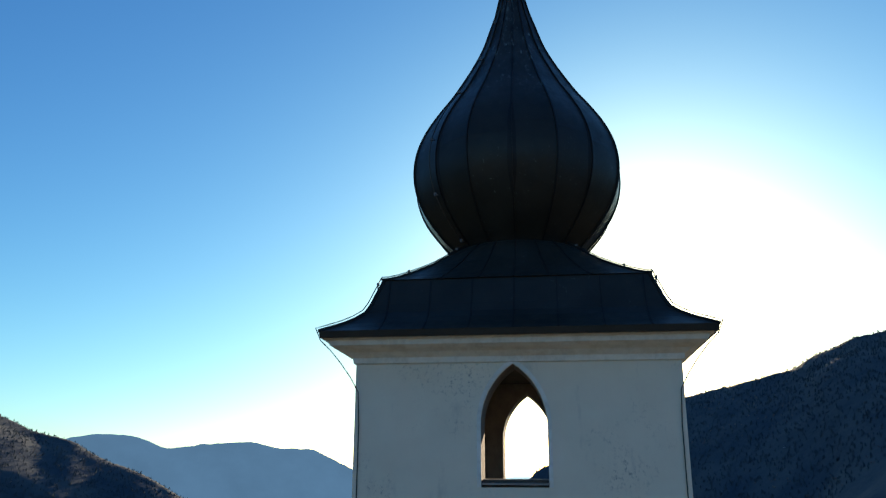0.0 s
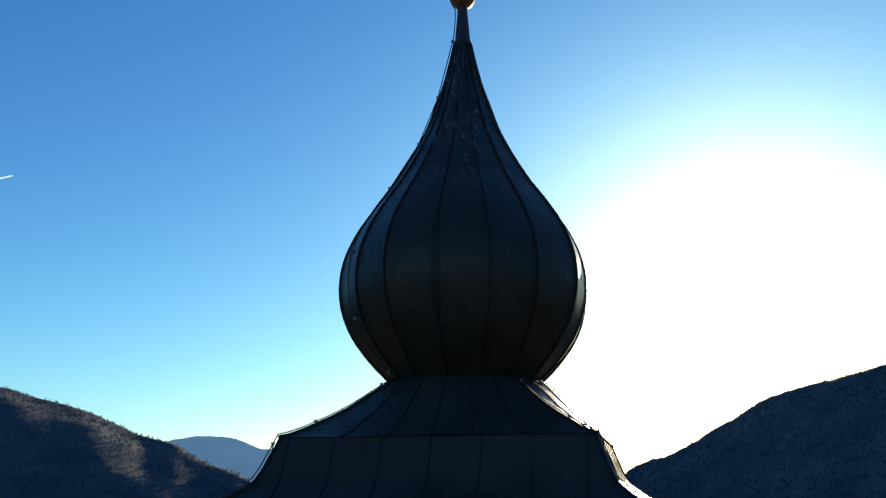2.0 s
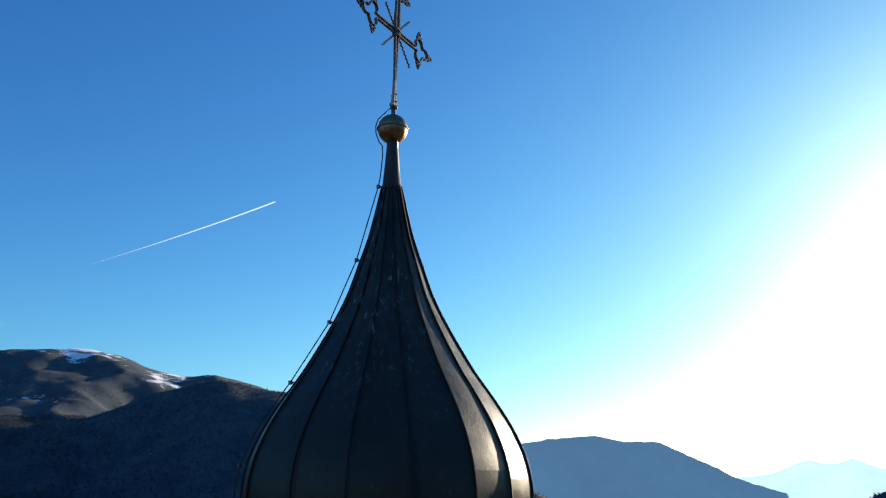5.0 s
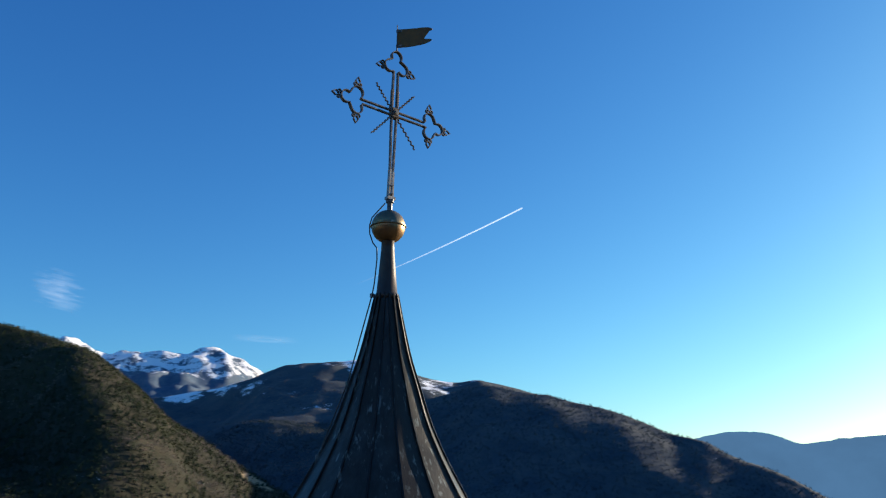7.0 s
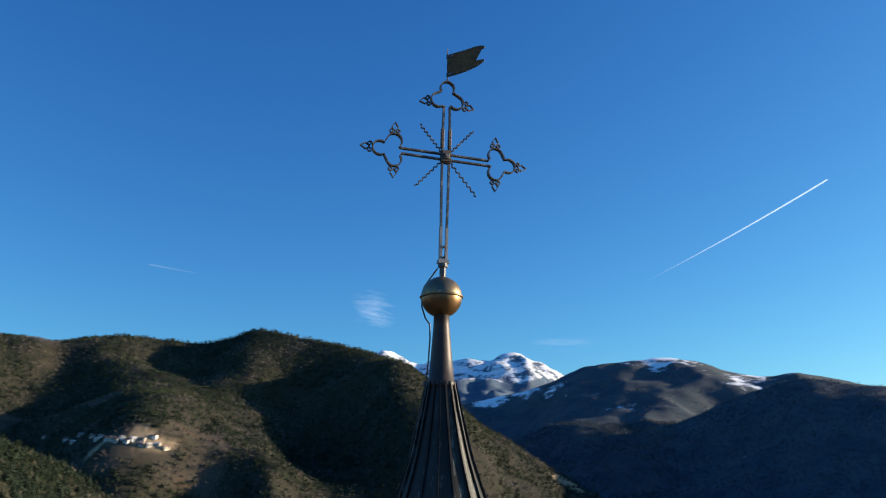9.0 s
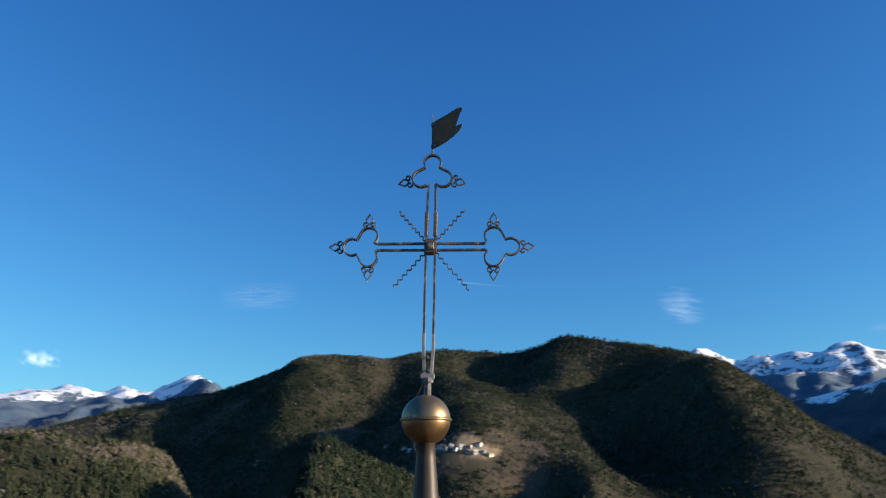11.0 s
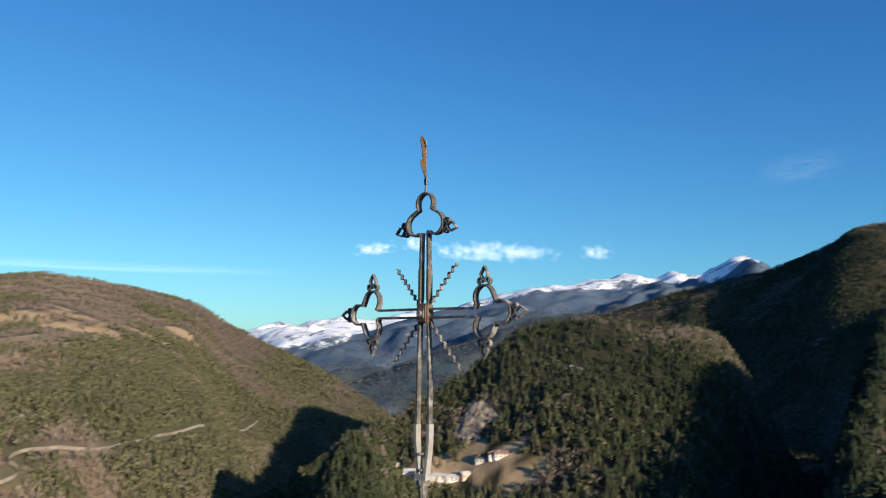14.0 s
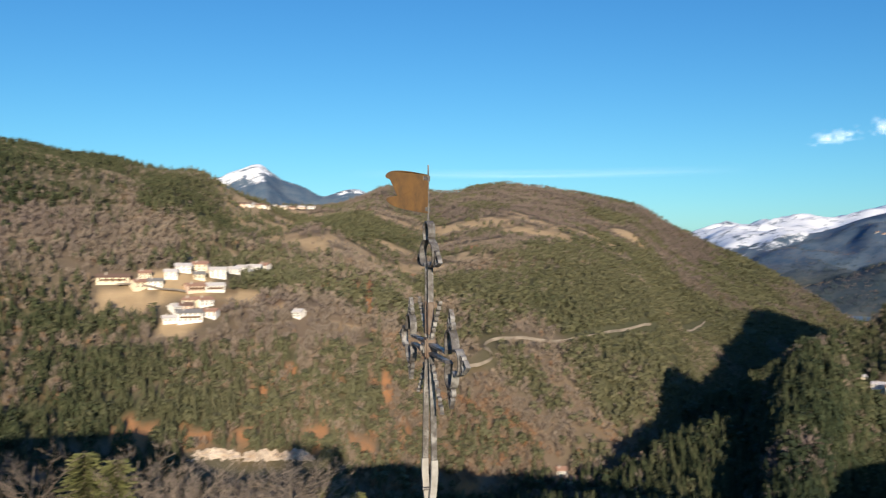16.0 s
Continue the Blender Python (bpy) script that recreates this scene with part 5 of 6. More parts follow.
for az, r in (
        (179.2, 986), (178.8, 1004), (178.5, 1014), (178.1, 1032), (177.8, 1060), (177.4, 1076), (177.0, 1158), (176.6, 1180), (176.2, 1204), (175.6, 1224), (174.9, 1244), (174.2, 1250),
):
    house(az, r, rnd.uniform(8, 15), 8, rnd.uniform(3.6, 5.2), rnd.choice((0, 0, 1, 2)), rnd.choice((0, 1, 3, 3)), rnd.uniform(-20, 20), "houses on the saddle", (3, 2))

for az, r in ((135.6, 3091), (135.2, 3072), (134.9, 3064), (134.2, 3045)):
    house(az, r, rnd.uniform(8, 12), 9, rnd.uniform(3.5, 4.5), rnd.choice((2, 3)), 1, rnd.uniform(-20, 20), "houses of the far valley village", (3, 2))

ROAD = plain_paint("pale_dusty_road", (0.25, 0.21, 0.17), (0.15, 0.13, 0.11), 0.12, 0.9)
STONE = plain_paint("pale_retaining_stone", (0.30, 0.255, 0.205), (0.13, 0.11, 0.085), 0.10, 0.9, 0, 0.5, 0.3)


ROADSIDE = []


def road(name, label, route, wide, wall_high):
    """A road along the slope, carried by a pale retaining wall on its valley side."""
    az, r = np.array([p[0] for p in route], float), np.array([p[1] for p in route], float)
    s = np.arange(len(route), dtype=float)
    q = np.linspace(0, s[-1], 26 * (len(route) - 1))
    az, r = smooth_between(q, s, az), smooth_between(q, s, r)
    z = height(az, r + wide / 2)[0]
    for _ in range(6):
        z[1:-1] = (z[:-2] + z[1:-1] * 2 + z[2:]) / 4
    z = z + 0.6
    ROADSIDE.extend(zip(-np.sin(np.radians(az)) * r, np.cos(np.radians(az)) * r, r))
    sn, cs = -np.sin(np.radians(az)), np.cos(np.radians(az))
    bm, bw = bmesh.new(), bmesh.new()
    for i in range(len(q) - 1):
        quad = [(sn[j] * (r[j] + o), cs[j] * (r[j] + o), z[j]) for j, o in ((i, -wide / 2), (i + 1, -wide / 2), (i + 1, wide / 2), (i, wide / 2))]
        bm.faces.new([bm.verts.new(p) for p in quad])
        a, b = quad[0], quad[1]
        bw.faces.new([bw.verts.new(p) for p in ((a[0], a[1], a[2] + 0.9), (b[0], b[1], b[2] + 0.9), (b[0] * 0.998, b[1] * 0.998, b[2] - wall_high), (a[0] * 0.998, a[1] * 0.998, a[2] - wall_high))])
    for m in (bm, bw):
        bmesh.ops.remove_doubles(m, verts=m.verts, dist=1e-3)
    tagged(link_mesh(name, bm, ROAD), label, "road", kind="structure")
    tagged(link_mesh("retaining_wall", bw, STONE), "pale stone retaining wall under the valley road", "wall", kind="structure")


road("road", "pale winding valley road on the slope", [(163.0, 576), (161.9, 581), (161.0, 594), (161.6, 607), (161.1, 620), (159.7, 633), (158.6, 647), (157.2, 659), (156.0, 670), (154.4, 697),
                                                       (152.9, 730), (151.3, 777), (149.7, 818)], 4.5, 1.6)
road("road", "pale far stretch of the valley road", [(148.3, 985), (147.4, 1040), (146.8, 1090), (146.1, 1160)], 6, 2.0)
road("road", "pale village lane on the slope", [(187.4, 597), (186.4, 597), (184.5, 590), (182.9, 588)], 3.5, 0.4)
# blue sky reflection painted into the water's base colour
LAKE = Paint("lake_water", 0.35).colour((0.16, 0.27, 0.38)).mat
bm = bmesh.new()
level = land(137.0, 2045)[2] + 0.6
ring = [land(136.9 + 1.5 * math.cos(k * math.tau / 24), 2060 + 190 * math.sin(k * math.tau / 24)) for k in range(24)]
bm.faces.new([bm.verts.new((p[0], p[1], level)) for p in ring])
tagged(link_mesh("water", bm, LAKE), "small blue reservoir lake in the valley", "lake", kind="structure")


def quarry_face():
    """A pale rock face cut into the foot of the slope."""
    bm = bmesh.new()
    az = np.linspace(173.9, 182.9, 90)
    rows = []
    for k in range(10):
        row = []
        for i, a in enumerate(az):
            ends = min(i, 89 - i, 10) / 10
            foot = land(a, QUARRY(a) - 4)[2] - 0.4
            u = k / 9
            tall = (5.2 + 0.8 * math.sin(i * 0.21) + 1.8 * noise.noise((i * 0.3, 7, 0))) * (0.35 + 0.65 * ends)
            r = QUARRY(a) - 4 + u * 5 + 1.6 * noise.noise((i * 0.3, k * 0.6, 3)) + 0.9 * noise.noise((i * 0.9, k * 1.3, 8))
            row.append(bm.verts.new((-math.sin(radians(a)) * r, math.cos(radians(a)) * r, foot + u * tall)))
        rows.append(row)
    for lo, hi in zip(rows, rows[1:]):
        for i in range(89):
            bm.faces.new((lo[i], lo[i + 1], hi[i + 1], hi[i]))
    tagged(link_mesh("rock_face", bm, ROCK), "pale weathered quarry rock face in the slope", "rock face", kind="structure")


def outcrop():
    """Grey-brown crags that break out of the knoll above the farm."""
    az, r = np.linspace(129.0, 132.4, 70), np.linspace(728, 800, 60)
    A, R = np.meshgrid(az, r, indexing="ij")
    x, y = -np.sin(np.radians(A)) * R, np.cos(np.radians(A)) * R
    shape = 1 - ((A - 130.7) / 1.25) ** 2 - ((R - 764) / 32) ** 2 + 1.5 * fbm(x, y, 16, 4, 2)
    z = height(A, R)[0] + np.clip(shape, -0.5, 0.6) * 6 + 4.5 * np.abs(fbm(x, y, 9, 4, 4)) - 1.2
    bm = bmesh.new()
    v = [[bm.verts.new((x[i, k], y[i, k], z[i, k])) for k in range(60)] for i in range(70)]
    for i in range(69):
        for k in range(59):
            if shape[i, k] > -0.1:
                bm.faces.new((v[i][k], v[i + 1][k], v[i + 1][k + 1], v[i][k + 1]))
    bmesh.ops.delete(bm, geom=[q for q in bm.verts if not q.link_faces], context="VERTS")
    tagged(link_mesh("rock_outcrop", bm, CRAG), "grey-brown bare rock outcrop above the farm", "rock outcrop", kind="structure")


CRAG = plain_paint("grey_brown_crag", (0.27, 0.225, 0.18), (0.13, 0.105, 0.08), 0.16, 0.95, 0, 0.9, 1.2)
outcrop()
ROCK = plain_paint("pale_quarry_rock", (0.55, 0.47, 0.38), (0.36, 0.27, 0.19), 0.12, 0.95, 0, 0.8, 1.0)
quarry_face()


# ---- woods ----
def spruce_tree(rng, tiers, boughs):
    """A conifer: whorls of drooping three-cornered boughs round the trunk's line."""
    v, f = [], []
    for t in range(tiers):
        up = t / tiers
        z, rad = 0.10 + 0.80 * up, 0.205 * (1 - up) ** 0.85 + 0.02
        turn = rng.rand() * 6.3
        for k in range(boughs):
            a = turn + k * math.tau / boughs + 0.25 * rng.randn()
            q, wide = rad * (0.7 + 0.6 * rng.rand()), 2.6 / boughs
            b = len(v)
            v += [(0.02 * math.cos(a), 0.02 * math.sin(a), min(1.0, z + 0.95 / tiers + 0.07)),
                  (q * math.cos(a - wide / 2), q * math.sin(a - wide / 2), z - 0.05 * rng.rand()),
                  (q * math.cos(a + wide / 2), q * math.sin(a + wide / 2), z - 0.05 * rng.rand())]
            f.append((b, b + 1, b + 2))
    return np.array(v), np.array(f)


def pine_tree(rng, clumps, big):
    """A round-headed pine: many tilted clumps of needles about an egg-shaped crown."""
    v, f = [], []
    for k in range(clumps):
        up = (k + rng.rand()) / clumps * 1.75 - 0.85
        a = k * 2.4 + 0.6 * rng.rand()
        q = math.sqrt(max(0.05, 1 - up * up)) * (0.75 + 0.4 * rng.rand())
        c = np.array((0.21 * q * math.cos(a), 0.21 * q * math.sin(a), 0.58 + 0.37 * up))
        n = np.array((math.cos(a) * q, math.sin(a) * q, up + 0.25)) + 0.45 * rng.randn(3)
        n /= np.linalg.norm(n)
        e = np.cross(n, (0.3, 0.2, 1.0))
        e /= np.linalg.norm(e)
        g = np.cross(n, e)
        b, t0 = len(v), rng.rand() * 6.3
        for m in range(3):
            w = t0 + m * math.tau / 3
            v.append(tuple(c + (e * math.cos(w) + g * math.sin(w)) * big * (0.7 + 0.6 * rng.rand())))
        f.append((b, b + 1, b + 2))
    return np.array(v), np.array(f)


def bare_crown(rng, shoots, wide):
    """A leafless tree: a trunk blade and a spray of thin upright shoots that widens to a crown."""
    v, f = [], []
    for k in range(2):
        a = rng.rand() * 3.1
        b = len(v)
        v += [(0.02 * math.cos(a), 0.02 * math.sin(a), 0.0), (-0.02 * math.cos(a), -0.02 * math.sin(a), 0.0), (0.0, 0.0, 0.7)]
        f.append((b, b + 1, b + 2))
    for k in range(shoots):
        a = k * 2.4 + rng.rand()
        low, q = 0.22 + 0.45 * rng.rand(), 0.06 + 0.22 * math.sqrt(rng.rand())
        tip = low + 0.2 + 0.22 * rng.rand()
        q = q * (1.15 - 0.55 * max(0, tip - 0.6) / 0.4)
        w, b = wide * (0.6 + 0.8 * rng.rand()), len(v)
        side = a + math.pi / 2 + 0.7 * rng.randn()
        v += [(0.35 * q * math.cos(a), 0.35 * q * math.sin(a), low),
              (0.85 * q * math.cos(a) + w * math.cos(side), 0.85 * q * math.sin(a) + w * math.sin(side), 0.4 * low + 0.6 * tip),
              (1.1 * q * math.cos(a), 1.1 * q * math.sin(a), tip)]
        f.append((b, b + 1, b + 2))
    return np.array(v), np.array(f)


def wood_paint(name, stops, rough=0.95):
    """Foliage whose colour runs with each tree's own tone, with a little play from clump to clump."""
    p = Paint(name, rough, 0, 0.15)
    island = p.n.new("ShaderNodeNewGeometry").outputs["Random Per Island"]
    tone = p.math("ADD", p.attribute("tone"), p.math("MULTIPLY", p.math("SUBTRACT", island, 0.5), 0.34))
    return p.colour(p.ramp(tone, stops)).mat


CONIFER = wood_paint("conifer_needles", [(0.0, (0.022, 0.034, 0.021)), (0.35, (0.042, 0.054, 0.027)), (0.7, (0.088, 0.092, 0.050)), (1.0, (0.124, 0.120, 0.070))])
# these needles hold the blue of distant haze in their colour
HAZED_SPRUCE = wood_paint("haze_tinted_spruce", [(0.0, (0.038, 0.060, 0.072)), (0.6, (0.058, 0.080, 0.090)), (1.0, (0.084, 0.098, 0.098))])
TWIGS = wood_paint("bare_winter_twigs", [(0.0, (0.156, 0.124, 0.112)), (0.45, (0.212, 0.176, 0.142)), (0.75, (0.236, 0.182, 0.136)), (1.0, (0.28, 0.150, 0.080))])


def join_trees(name, label, batches, paint):
    """One mesh out of batches of (template, places, heights, widths, turns, tones)."""
    cos, tris, tones, base = [], [], [], 0
    for (v, f), at, tall, fat, turn, tone in batches:
        if not len(at):
            continue
        c, s = np.cos(turn)[:, None], np.sin(turn)[:, None]
        x = (v[None, :, 0] * c - v[None, :, 1] * s) * fat[:, None]
        y = (v[None, :, 0] * s + v[None, :, 1] * c) * fat[:, None]
        z = v[None, :, 2] * tall[:, None]
        cos.append((np.stack((x, y, z), -1) + at[:, None, :]).reshape(-1, 3))
        tris.append((f[None] + (np.arange(len(at)) * len(v))[:, None, None] + base).reshape(-1, 3))
        tones.append(np.repeat(tone, len(v)))
        base += len(at) * len(v)
    co, tri = np.vstack(cos), np.vstack(tris)
    me = bpy.data.meshes.new(name)
    me.vertices.add(len(co))
    me.vertices.foreach_set("co", co.ravel())
    me.loops.add(tri.size)
    me.loops.foreach_set("vertex_index", tri.ravel().astype(np.int32))
    me.polygons.add(len(tri))
    me.polygons.foreach_set("loop_start", (np.arange(len(tri)) * 3).astype(np.int32))
    me.update(calc_edges=True)
    me.attributes.new("tone", "FLOAT", "POINT").data.foreach_set("value", np.concatenate(tones).astype(np.float32))
    me.materials.append(paint)
    return tagged(new(name, me), label, "forest", kind="stuff")


def plant_woods():
    rng = np.random.RandomState(8)
    az, r, green = [], [], []
    # sector: from, to (degrees), near, far (metres), square metres for a tree, share of conifers
    for a0, a1, r0, r1, room, share in ((132, 203, 235, 1850, 16, 0.42), (150, 184, 175, 520, 30, 0.5), (97, 147, 380, 1010, 24, 0.66), (56, 118, 760, 2330, 19, 0.62), (18, 62, 1250, 2330, 42, 0.93),
                                        (-34, 8, 1000, 1900, 42, 0.93), (104, 150, 1300, 3300, 60, 0.6), (44, 76, 2300, 3400, 140, 0.35)):
        n = int(radians(a1 - a0) * (r1 * r1 - r0 * r0) / 2 / room)
        rr = np.sqrt(rng.rand(n) * (r1 * r1 - r0 * r0) + r0 * r0)
        aa = a0 + (a1 - a0) * rng.rand(n)
        keep = rng.rand(n) < 1 / (1 + (rr / 2100) ** 2)
        az.append(aa[keep]), r.append(rr[keep]), green.append(np.full(keep.sum(), share))
    az, r, share = np.concatenate(az), np.concatenate(r), np.concatenate(green)
    z, owner, below = height(az, r)
    # what no hillside hides stands dense, the rest thin
    ga, gr = np.arange(-40, 206, 0.5), np.arange(200, 3420, 12.0)
    GA, GR = np.meshgrid(ga, gr, indexing="ij")
    run = np.maximum.accumulate((height(GA, GR)[0] - EYE) / GR, axis=1)
    ia, ir = np.clip(((az + 40) / 0.5).astype(int), 0, len(ga) - 1), np.clip(((r - 200) / 12).astype(int) - 2, 0, len(gr) - 1)
    seen = (z + 16 - EYE) / r > run[ia, ir]
    x, y = -np.sin(np.radians(az)) * r, np.cos(np.radians(az)) * r
    open_land = meadow(az, r)
    patch = fbm(x, y, 170, 3, 3)
    bald = fbm(x, y, 90, 3, 0)
    keep = (seen | (rng.rand(len(az)) < 0.12)) & ((open_land < 0.3) | (rng.rand(len(az)) < np.where(fbm(x, y, 26, 2, 4) > 0.22, 0.7, 0.04))) & (r > 150) & ((bald < 0.58) | np.isin(owner, (VILLAGE, NAMES.index("village_spur"), KNOLL))) & ((owner != NAMES.index("high_pasture")) | (below > 90 + 60 * bald))
    keep &= (np.abs(az - 178.4) > 4.7) | (r > QUARRY(az) + 3) | (r < QUARRY(az) - 22)
    keep &= (np.abs(az - 130.6) > 1.2) | (np.abs(r - 760) > 24) | (rng.rand(len(az)) < 0.25)
    keep &= (cliff(az, r) < 0.5) | (rng.rand(len(az)) < 0.1)
    keep &= (bracken(az, r) < 0.4) | (rng.rand(len(az)) < 0.12)
    for rx, ry, rr in ROADSIDE:
        near = np.where((np.abs(x - rx) < 24) & (np.abs(y - ry) < 24))[0]
        along = (x[near] * rx + y[near] * ry) / rr - rr
        across = np.abs(x[near] * ry - y[near] * rx) / rr
        keep[near[(across < 5) & (along > -(13 if rr < 650 or rr > 735 else 2)) & (along < 4)]] = False
    for rx, ry, rr, wide in YARDS:
        near = np.where((np.abs(x - rx) < 40) & (np.abs(y - ry) < 40))[0]
        along = (x[near] * rx + y[near] * ry) / rr - rr
        across = np.abs(x[near] * ry - y[near] * rx) / rr
        keep[near[(across < wide / 2 + 3) & (along > -26) & (along < 9)]] = False
    az, r, z, x, y, share, patch, owner = (q[keep] for q in (az, r, z, x, y, share, patch, owner))
    slope = owner == SUNNY
    share = np.where(slope, conifer_share(az, r, 0.32), share)
    share = np.where(np.isin(owner, (KNOLL, NAMES.index("dark_spur"))), knoll_share(az, r, 0.86), share)
    share = np.where(owner == NAMES.index("village_spur"), 1.15, share)
    share = np.where(owner == NAMES.index("near_spur"), 0.8, share)
    # nearly all conifers on this valley floor, to darken it in place of shade
    share = np.where((owner == -1) & (az < 150), 0.97, share)
    share = np.where(owner == VILLAGE, village_share(az, r, 0.74), share)
    share = np.where(np.isin(owner, [NAMES.index(k) for k in ("dark_hill", "south")]), 1.4, share)
    conifer = rng.rand(len(az)) < np.clip(share + (1.1 * patch + 1.0 * fbm(x, y, 60, 3, 2)) * np.minimum(1, 0.25 + 2.5 * share), 0.03, 0.985)
    at = np.stack((x, y, z - 0.6), -1)
    size = np.where(r < 760, np.clip(0.55 + r / 900, 0.7, 1.0), 0.74) * (1 + (r / 2600) ** 2) ** 0.4
    turn = rng.rand(len(az)) * 6.3
    size = np.where(owner == KNOLL, size * 0.9, size)
    size = np.where(slope, size * 0.85, size)
    size = np.where(owner == VILLAGE, size * 0.72, size)
    # hills far enough off to get the needles coloured for haze
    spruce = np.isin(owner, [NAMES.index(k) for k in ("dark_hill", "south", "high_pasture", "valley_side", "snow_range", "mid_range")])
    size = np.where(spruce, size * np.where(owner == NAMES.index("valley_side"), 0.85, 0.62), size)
    # tones: olive pines on the sunny slope, darker spruce towards its shoulder, on the knoll and the mountain
    mood = 0.55 * fbm(x, y, 140, 3, 1) + 0.13 * rng.randn(len(az))
    # the village spur's trees get the darkest tone, as shade put into their colour
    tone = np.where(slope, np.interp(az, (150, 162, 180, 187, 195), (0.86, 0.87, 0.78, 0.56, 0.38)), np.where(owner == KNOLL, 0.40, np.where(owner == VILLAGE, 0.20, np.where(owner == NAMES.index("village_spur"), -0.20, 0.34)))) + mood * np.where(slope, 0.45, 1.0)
    rust = np.where(slope, np.interp(az, (150, 160, 166, 176), (0.34, 0.42, 0.38, 0.30)) + 0.14 * (r < 560) + 0.22 * ((r < 540) & (az < 170)) - 0.34 * (r > 1200), np.where(owner == VILLAGE, 0.10, 0.2)) + mood
    pine = conifer & ~spruce & (rng.rand(len(az)) < np.where(slope, np.interp(az, (160, 185), (0.7, 0.3)), 0.25))
    close, mid = r < 560, (r >= 560) & (r < 1150)
    far = r >= 1150
    for name, label, who, paint, tall0, tall1, wide, makers in (
            ("conifer_forest", "dense dark green conifer woods on the slopes", conifer & ~spruce & ~pine, CONIFER, 9, 17, 1.0,
             (lambda: spruce_tree(rng, 6, 6), lambda: spruce_tree(rng, 4, 5), lambda: spruce_tree(rng, 2, 5))),
            ("pine_forest", "round-headed olive green pine woods on the slopes", pine, CONIFER, 8, 13, 1.15,
             (lambda: pine_tree(rng, 34, 0.12), lambda: pine_tree(rng, 18, 0.16), lambda: pine_tree(rng, 8, 0.24))),
            ("spruce_forest", "dense spruce woods on the far hills, tinted blue for haze", conifer & spruce, HAZED_SPRUCE, 8, 13, 1.35,
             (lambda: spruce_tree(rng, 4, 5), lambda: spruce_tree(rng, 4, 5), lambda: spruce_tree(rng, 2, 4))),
            ("bare_forest", "leafless grey-brown winter woods on the slopes", ~conifer, TWIGS, 7, 11.5, 1.2,
             (lambda: bare_crown(rng, 30, 0.05), lambda: bare_crown(rng, 15, 0.075), lambda: bare_crown(rng, 7, 0.11)))):
        batches = []
        for side, make in zip((close, mid, far), makers):
            for k in range(7):
                pick = np.where(who & side & (np.arange(len(az)) % 7 == k))[0]
                tall = (tall0 + (tall1 - tall0) * rng.rand(len(pick)) ** 1.3) * size[pick]
                fat = tall * (0.8 + 0.5 * rng.rand(len(pick))) * wide
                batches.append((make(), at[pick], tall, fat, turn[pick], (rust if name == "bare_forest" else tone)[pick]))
        join_trees(name, label, batches, paint)


plant_woods()


# ---- trees beside the church ----
BARK = plain_paint("grey_brown_bark", (0.20, 0.165, 0.13), (0.12, 0.095, 0.075), 3, 0.9, 0, 0.5, 0.02)
FINE = plain_paint("grey_brown_twigs", (0.27, 0.22, 0.175), (0.19, 0.15, 0.12), 2, 0.9, 0, 0.1)
NEEDLE = plain_paint("olive_green_needles", (0.082, 0.094, 0.028), (0.125, 0.122, 0.048), 1.5, 0.9, 0, 0.1)


def ribbon(bm, a, b, wide, side):
    """A twig: a thin blade from a to b."""
    s = side * wide
    bm.faces.new([bm.verts.new(p) for p in (a - s, a + s, b)])


def church_tree(tall, seed):
    """A leafless broad-crowned tree: trunk, limbs and a haze of twigs."""
    rng = random.Random(seed)
    ob = thing("bare_tree", "leafless grey-brown winter tree below the church", "tree", group="trees below the church")
    bm = bmesh.new()
    tall = tall * 1.2
    lean = [Vector((0.25 * math.sin(k * 1.3 + seed), 0.25 * math.cos(k * 1.1 + seed), tall * 0.82 * k / 6)) for k in range(7)]
    lean[0] = Vector((0, 0, -0.5))
    add_tube(bm, lean, [0.24 - 0.033 * k for k in range(7)], 7)
    part("trunk", bm, BARK, ob, smooth=True)
    limbs, twigs = bmesh.new(), bmesh.new()
    for n in range(30):
        up = 0.25 + 0.6 * n / 30
        root = lean[0].lerp(lean[6], up)
        a = n * 2.4 + rng.random()
        reach = tall * (0.30 - 0.19 * up) * (0.75 + 0.5 * rng.random()) + 0.6
        pts = [root + Vector((math.cos(a + 0.2 * t), math.sin(a + 0.2 * t), 0)) * reach * t + Vector((0, 0, reach * (0.75 * t + 0.35 * t * t))) for t in (0, 0.3, 0.65, 1)]
        add_tube(limbs, pts, [0.055, 0.04, 0.024, 0.008], 4)
        for m in range(9):
            t = 0.25 + 0.75 * m / 9
            base = pts[0].lerp(pts[3], t)
            way = Vector((math.cos(a) + rng.gauss(0, 0.8), math.sin(a) + rng.gauss(0, 0.8), 0.9 + rng.gauss(0, 0.4))).normalized() * (0.9 + 1.2 * rng.random())
            tip = base + way
            add_tube(limbs, [base, base.lerp(tip, 0.55) + Vector((0, 0, 0.05)), tip], [0.014, 0.009, 0.004], 3)
            for k in range(13):
                s = base.lerp(tip, 0.2 + 0.8 * rng.random())
                v = (way.normalized() + Vector((rng.gauss(0, 0.7), rng.gauss(0, 0.7), 0.3 + rng.gauss(0, 0.4)))).normalized() * (0.35 + 0.6 * rng.random())
                ribbon(twigs, s, s + v, 0.02, v.orthogonal().normalized())
    crown = part("crown", limbs, BARK, ob)
    part("twig_haze", twigs, FINE, crown, "fine grey-brown twigs")
    return ob


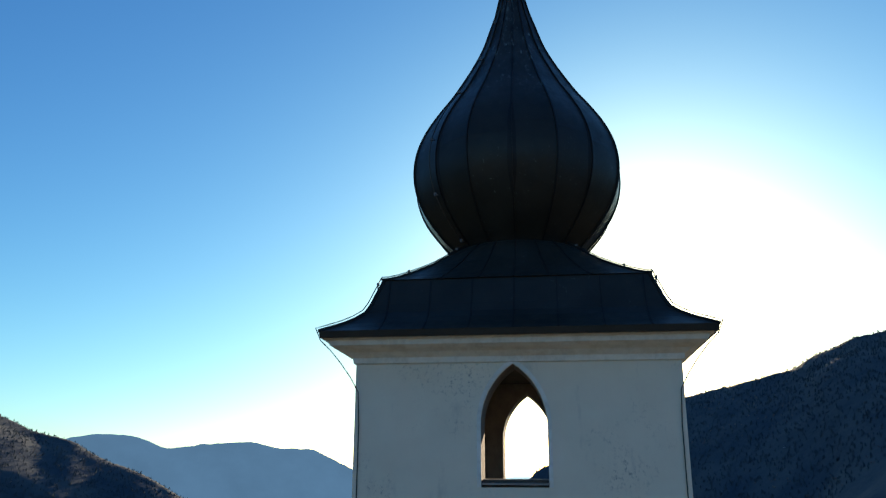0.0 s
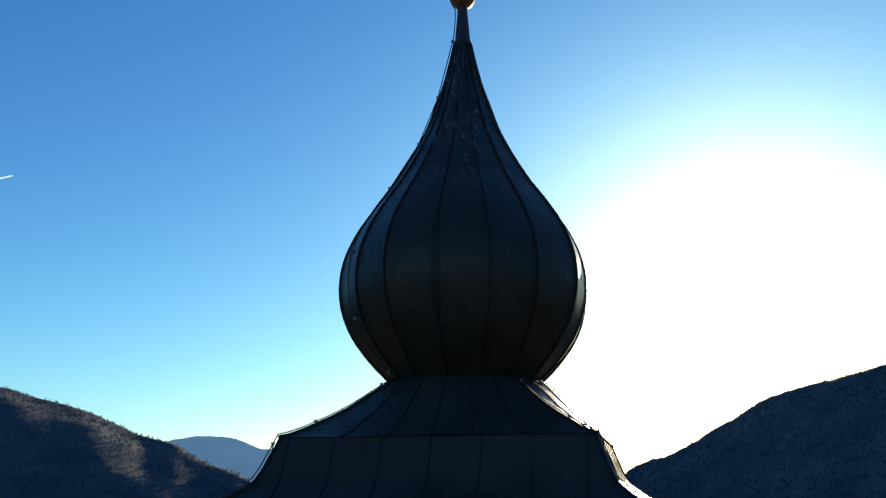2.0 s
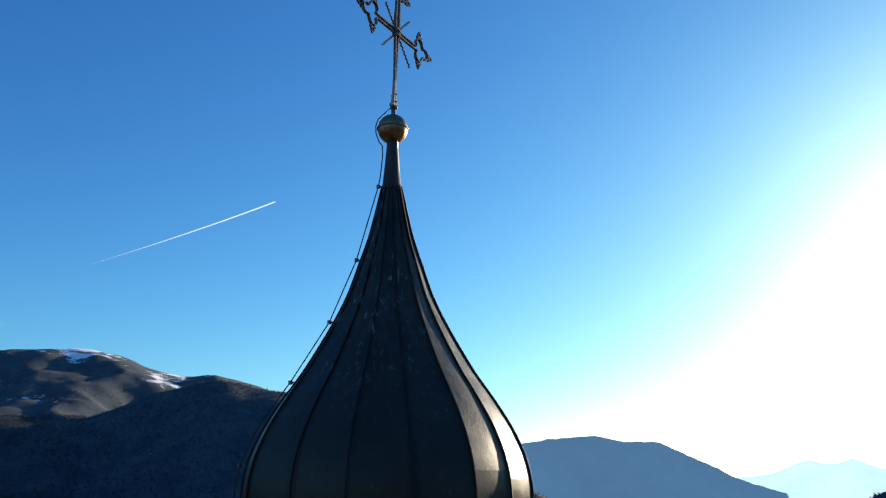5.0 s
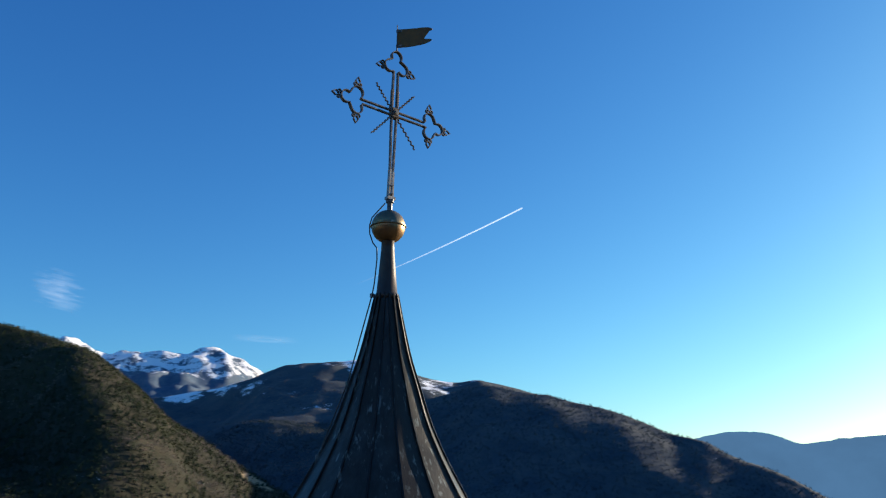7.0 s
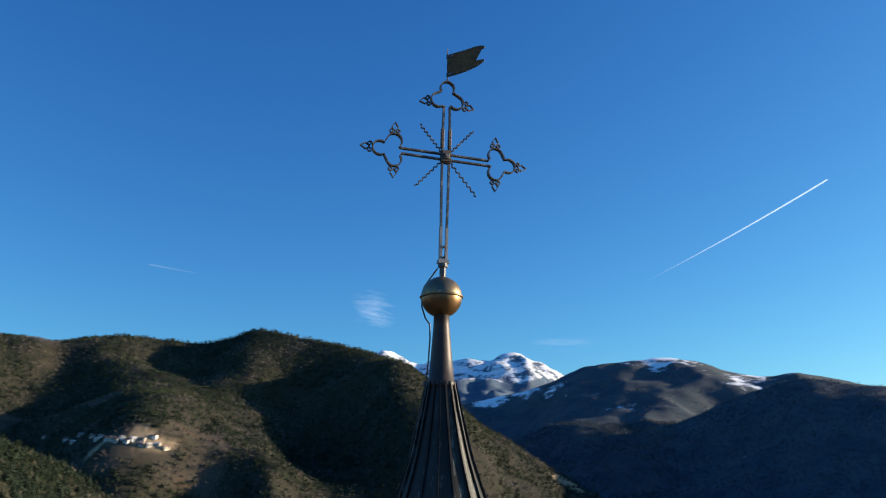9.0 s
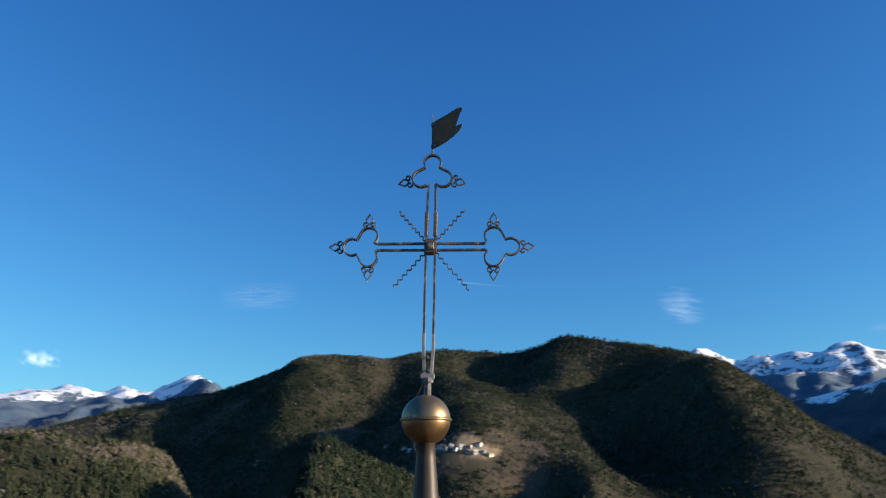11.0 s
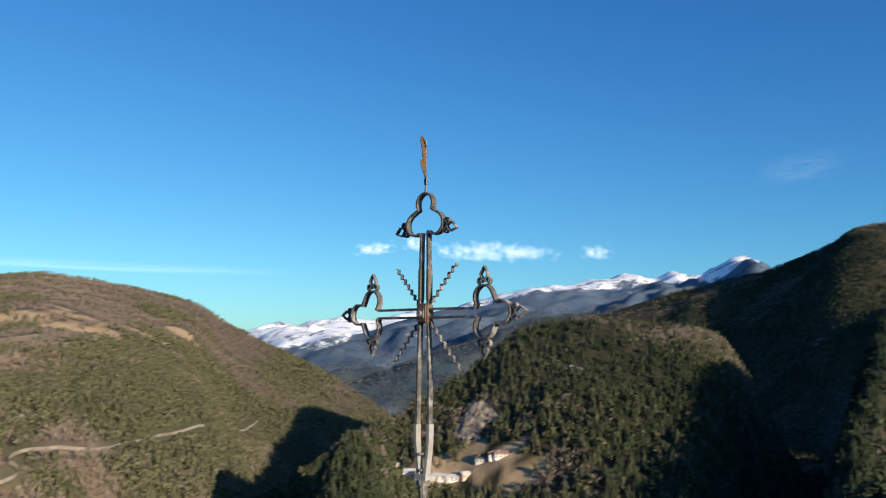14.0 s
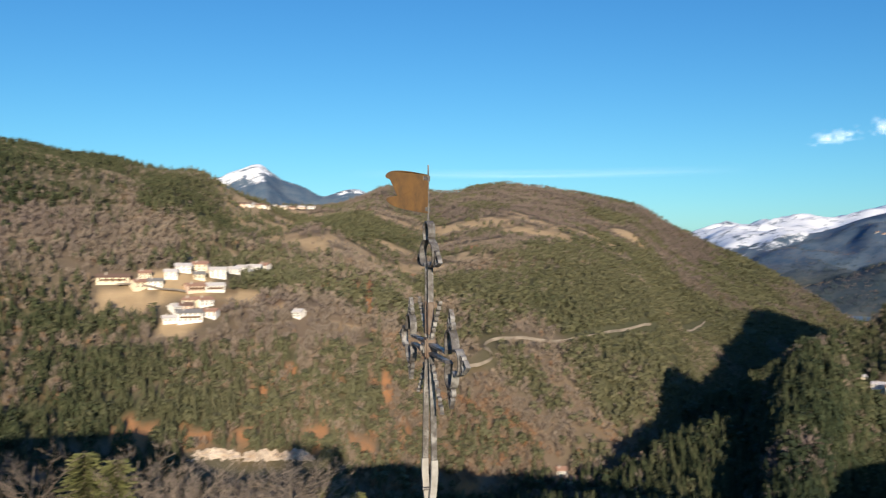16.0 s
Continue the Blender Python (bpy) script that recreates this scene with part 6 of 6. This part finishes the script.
def church_conifer(tall, seed):
    """A full conifer: trunk and whorls of drooping needled boughs."""
    rng = random.Random(seed)
    ob = thing("conifer_tree", "broad olive-green conifer below the church", "tree", group="trees below the church")
    bm = bmesh.new()
    add_tube(bm, [(0, 0, -0.5), (0, 0, tall * 0.5), (0, 0, tall * 0.97)], [0.26, 0.15, 0.02], 7)
    part("trunk", bm, BARK, ob, smooth=True)
    bm = bmesh.new()
    for n in range(int(tall * 2.4)):
        up = 0.08 + 0.9 * n / (tall * 2.4)
        for k in range(13):
            a = k * math.tau / 13 + n * 1.1 + rng.gauss(0, 0.15)
            reach = tall * 0.23 * (1 - up) ** 0.6 * (0.35 + 0.95 * rng.random()) + 0.3
            out, side = Vector((math.cos(a), math.sin(a), 0)), Vector((-math.sin(a), math.cos(a), 0))
            root = Vector((0, 0, tall * up))
            for m in range(5):
                t = (m + 1) / 5
                c = root + out * reach * t + Vector((0, 0, -0.30 * reach * t + 0.16 * reach * t * t + 0.1 * rng.random()))
                for sgn in (-1, 1):
                    tip = c + side * sgn * (0.42 - 0.25 * t) * reach * 0.6 + out * 0.28 + Vector((0, 0, rng.gauss(-0.04, 0.07)))
                    ribbon(bm, c - out * 0.16, tip, 0.19, (out + Vector((0, 0, 0.6))).normalized())
            ribbon(bm, root, root + out * reach + Vector((0, 0, -0.12 * reach)), 0.12, side)
    part("crown", bm, NEEDLE, ob)
    return ob


def plant(ob, az, r, turn):
    x, y, z = land(az, r)
    ob.matrix_basis = pose(x, y, z, 0, 0, turn)
    return ob


grown = {}
for k, (kind, tall, az, r) in enumerate((("bare", 17, 187.6, 72), ("bare", 15.5, 176.4, 71), ("bare", 14.5, 182.4, 74), ("conifer", 18.5, 191.0, 72), ("conifer", 17.5, 188.9, 71), ("bare", 17, 194.3, 72), ("bare", 14.5, 184.2, 68),
                                         ("bare", 14.5, 180.0, 71), ("bare", 14.5, 174.6, 76), ("conifer", 14, 173.4, 82), ("conifer", 13, 171.2, 88), ("bare", 15.5, 185.9, 78), ("bare", 14.5, 178.4, 80))):
    if (kind, tall) in grown:
        x, y, z = land(az, r)
        copy_thing(grown[kind, tall], pose(x, y, z, 0, 0, 77 * k))
    else:
        grown[kind, tall] = plant((church_tree if kind == "bare" else church_conifer)(tall, k + 3), az, r, 40 * k)
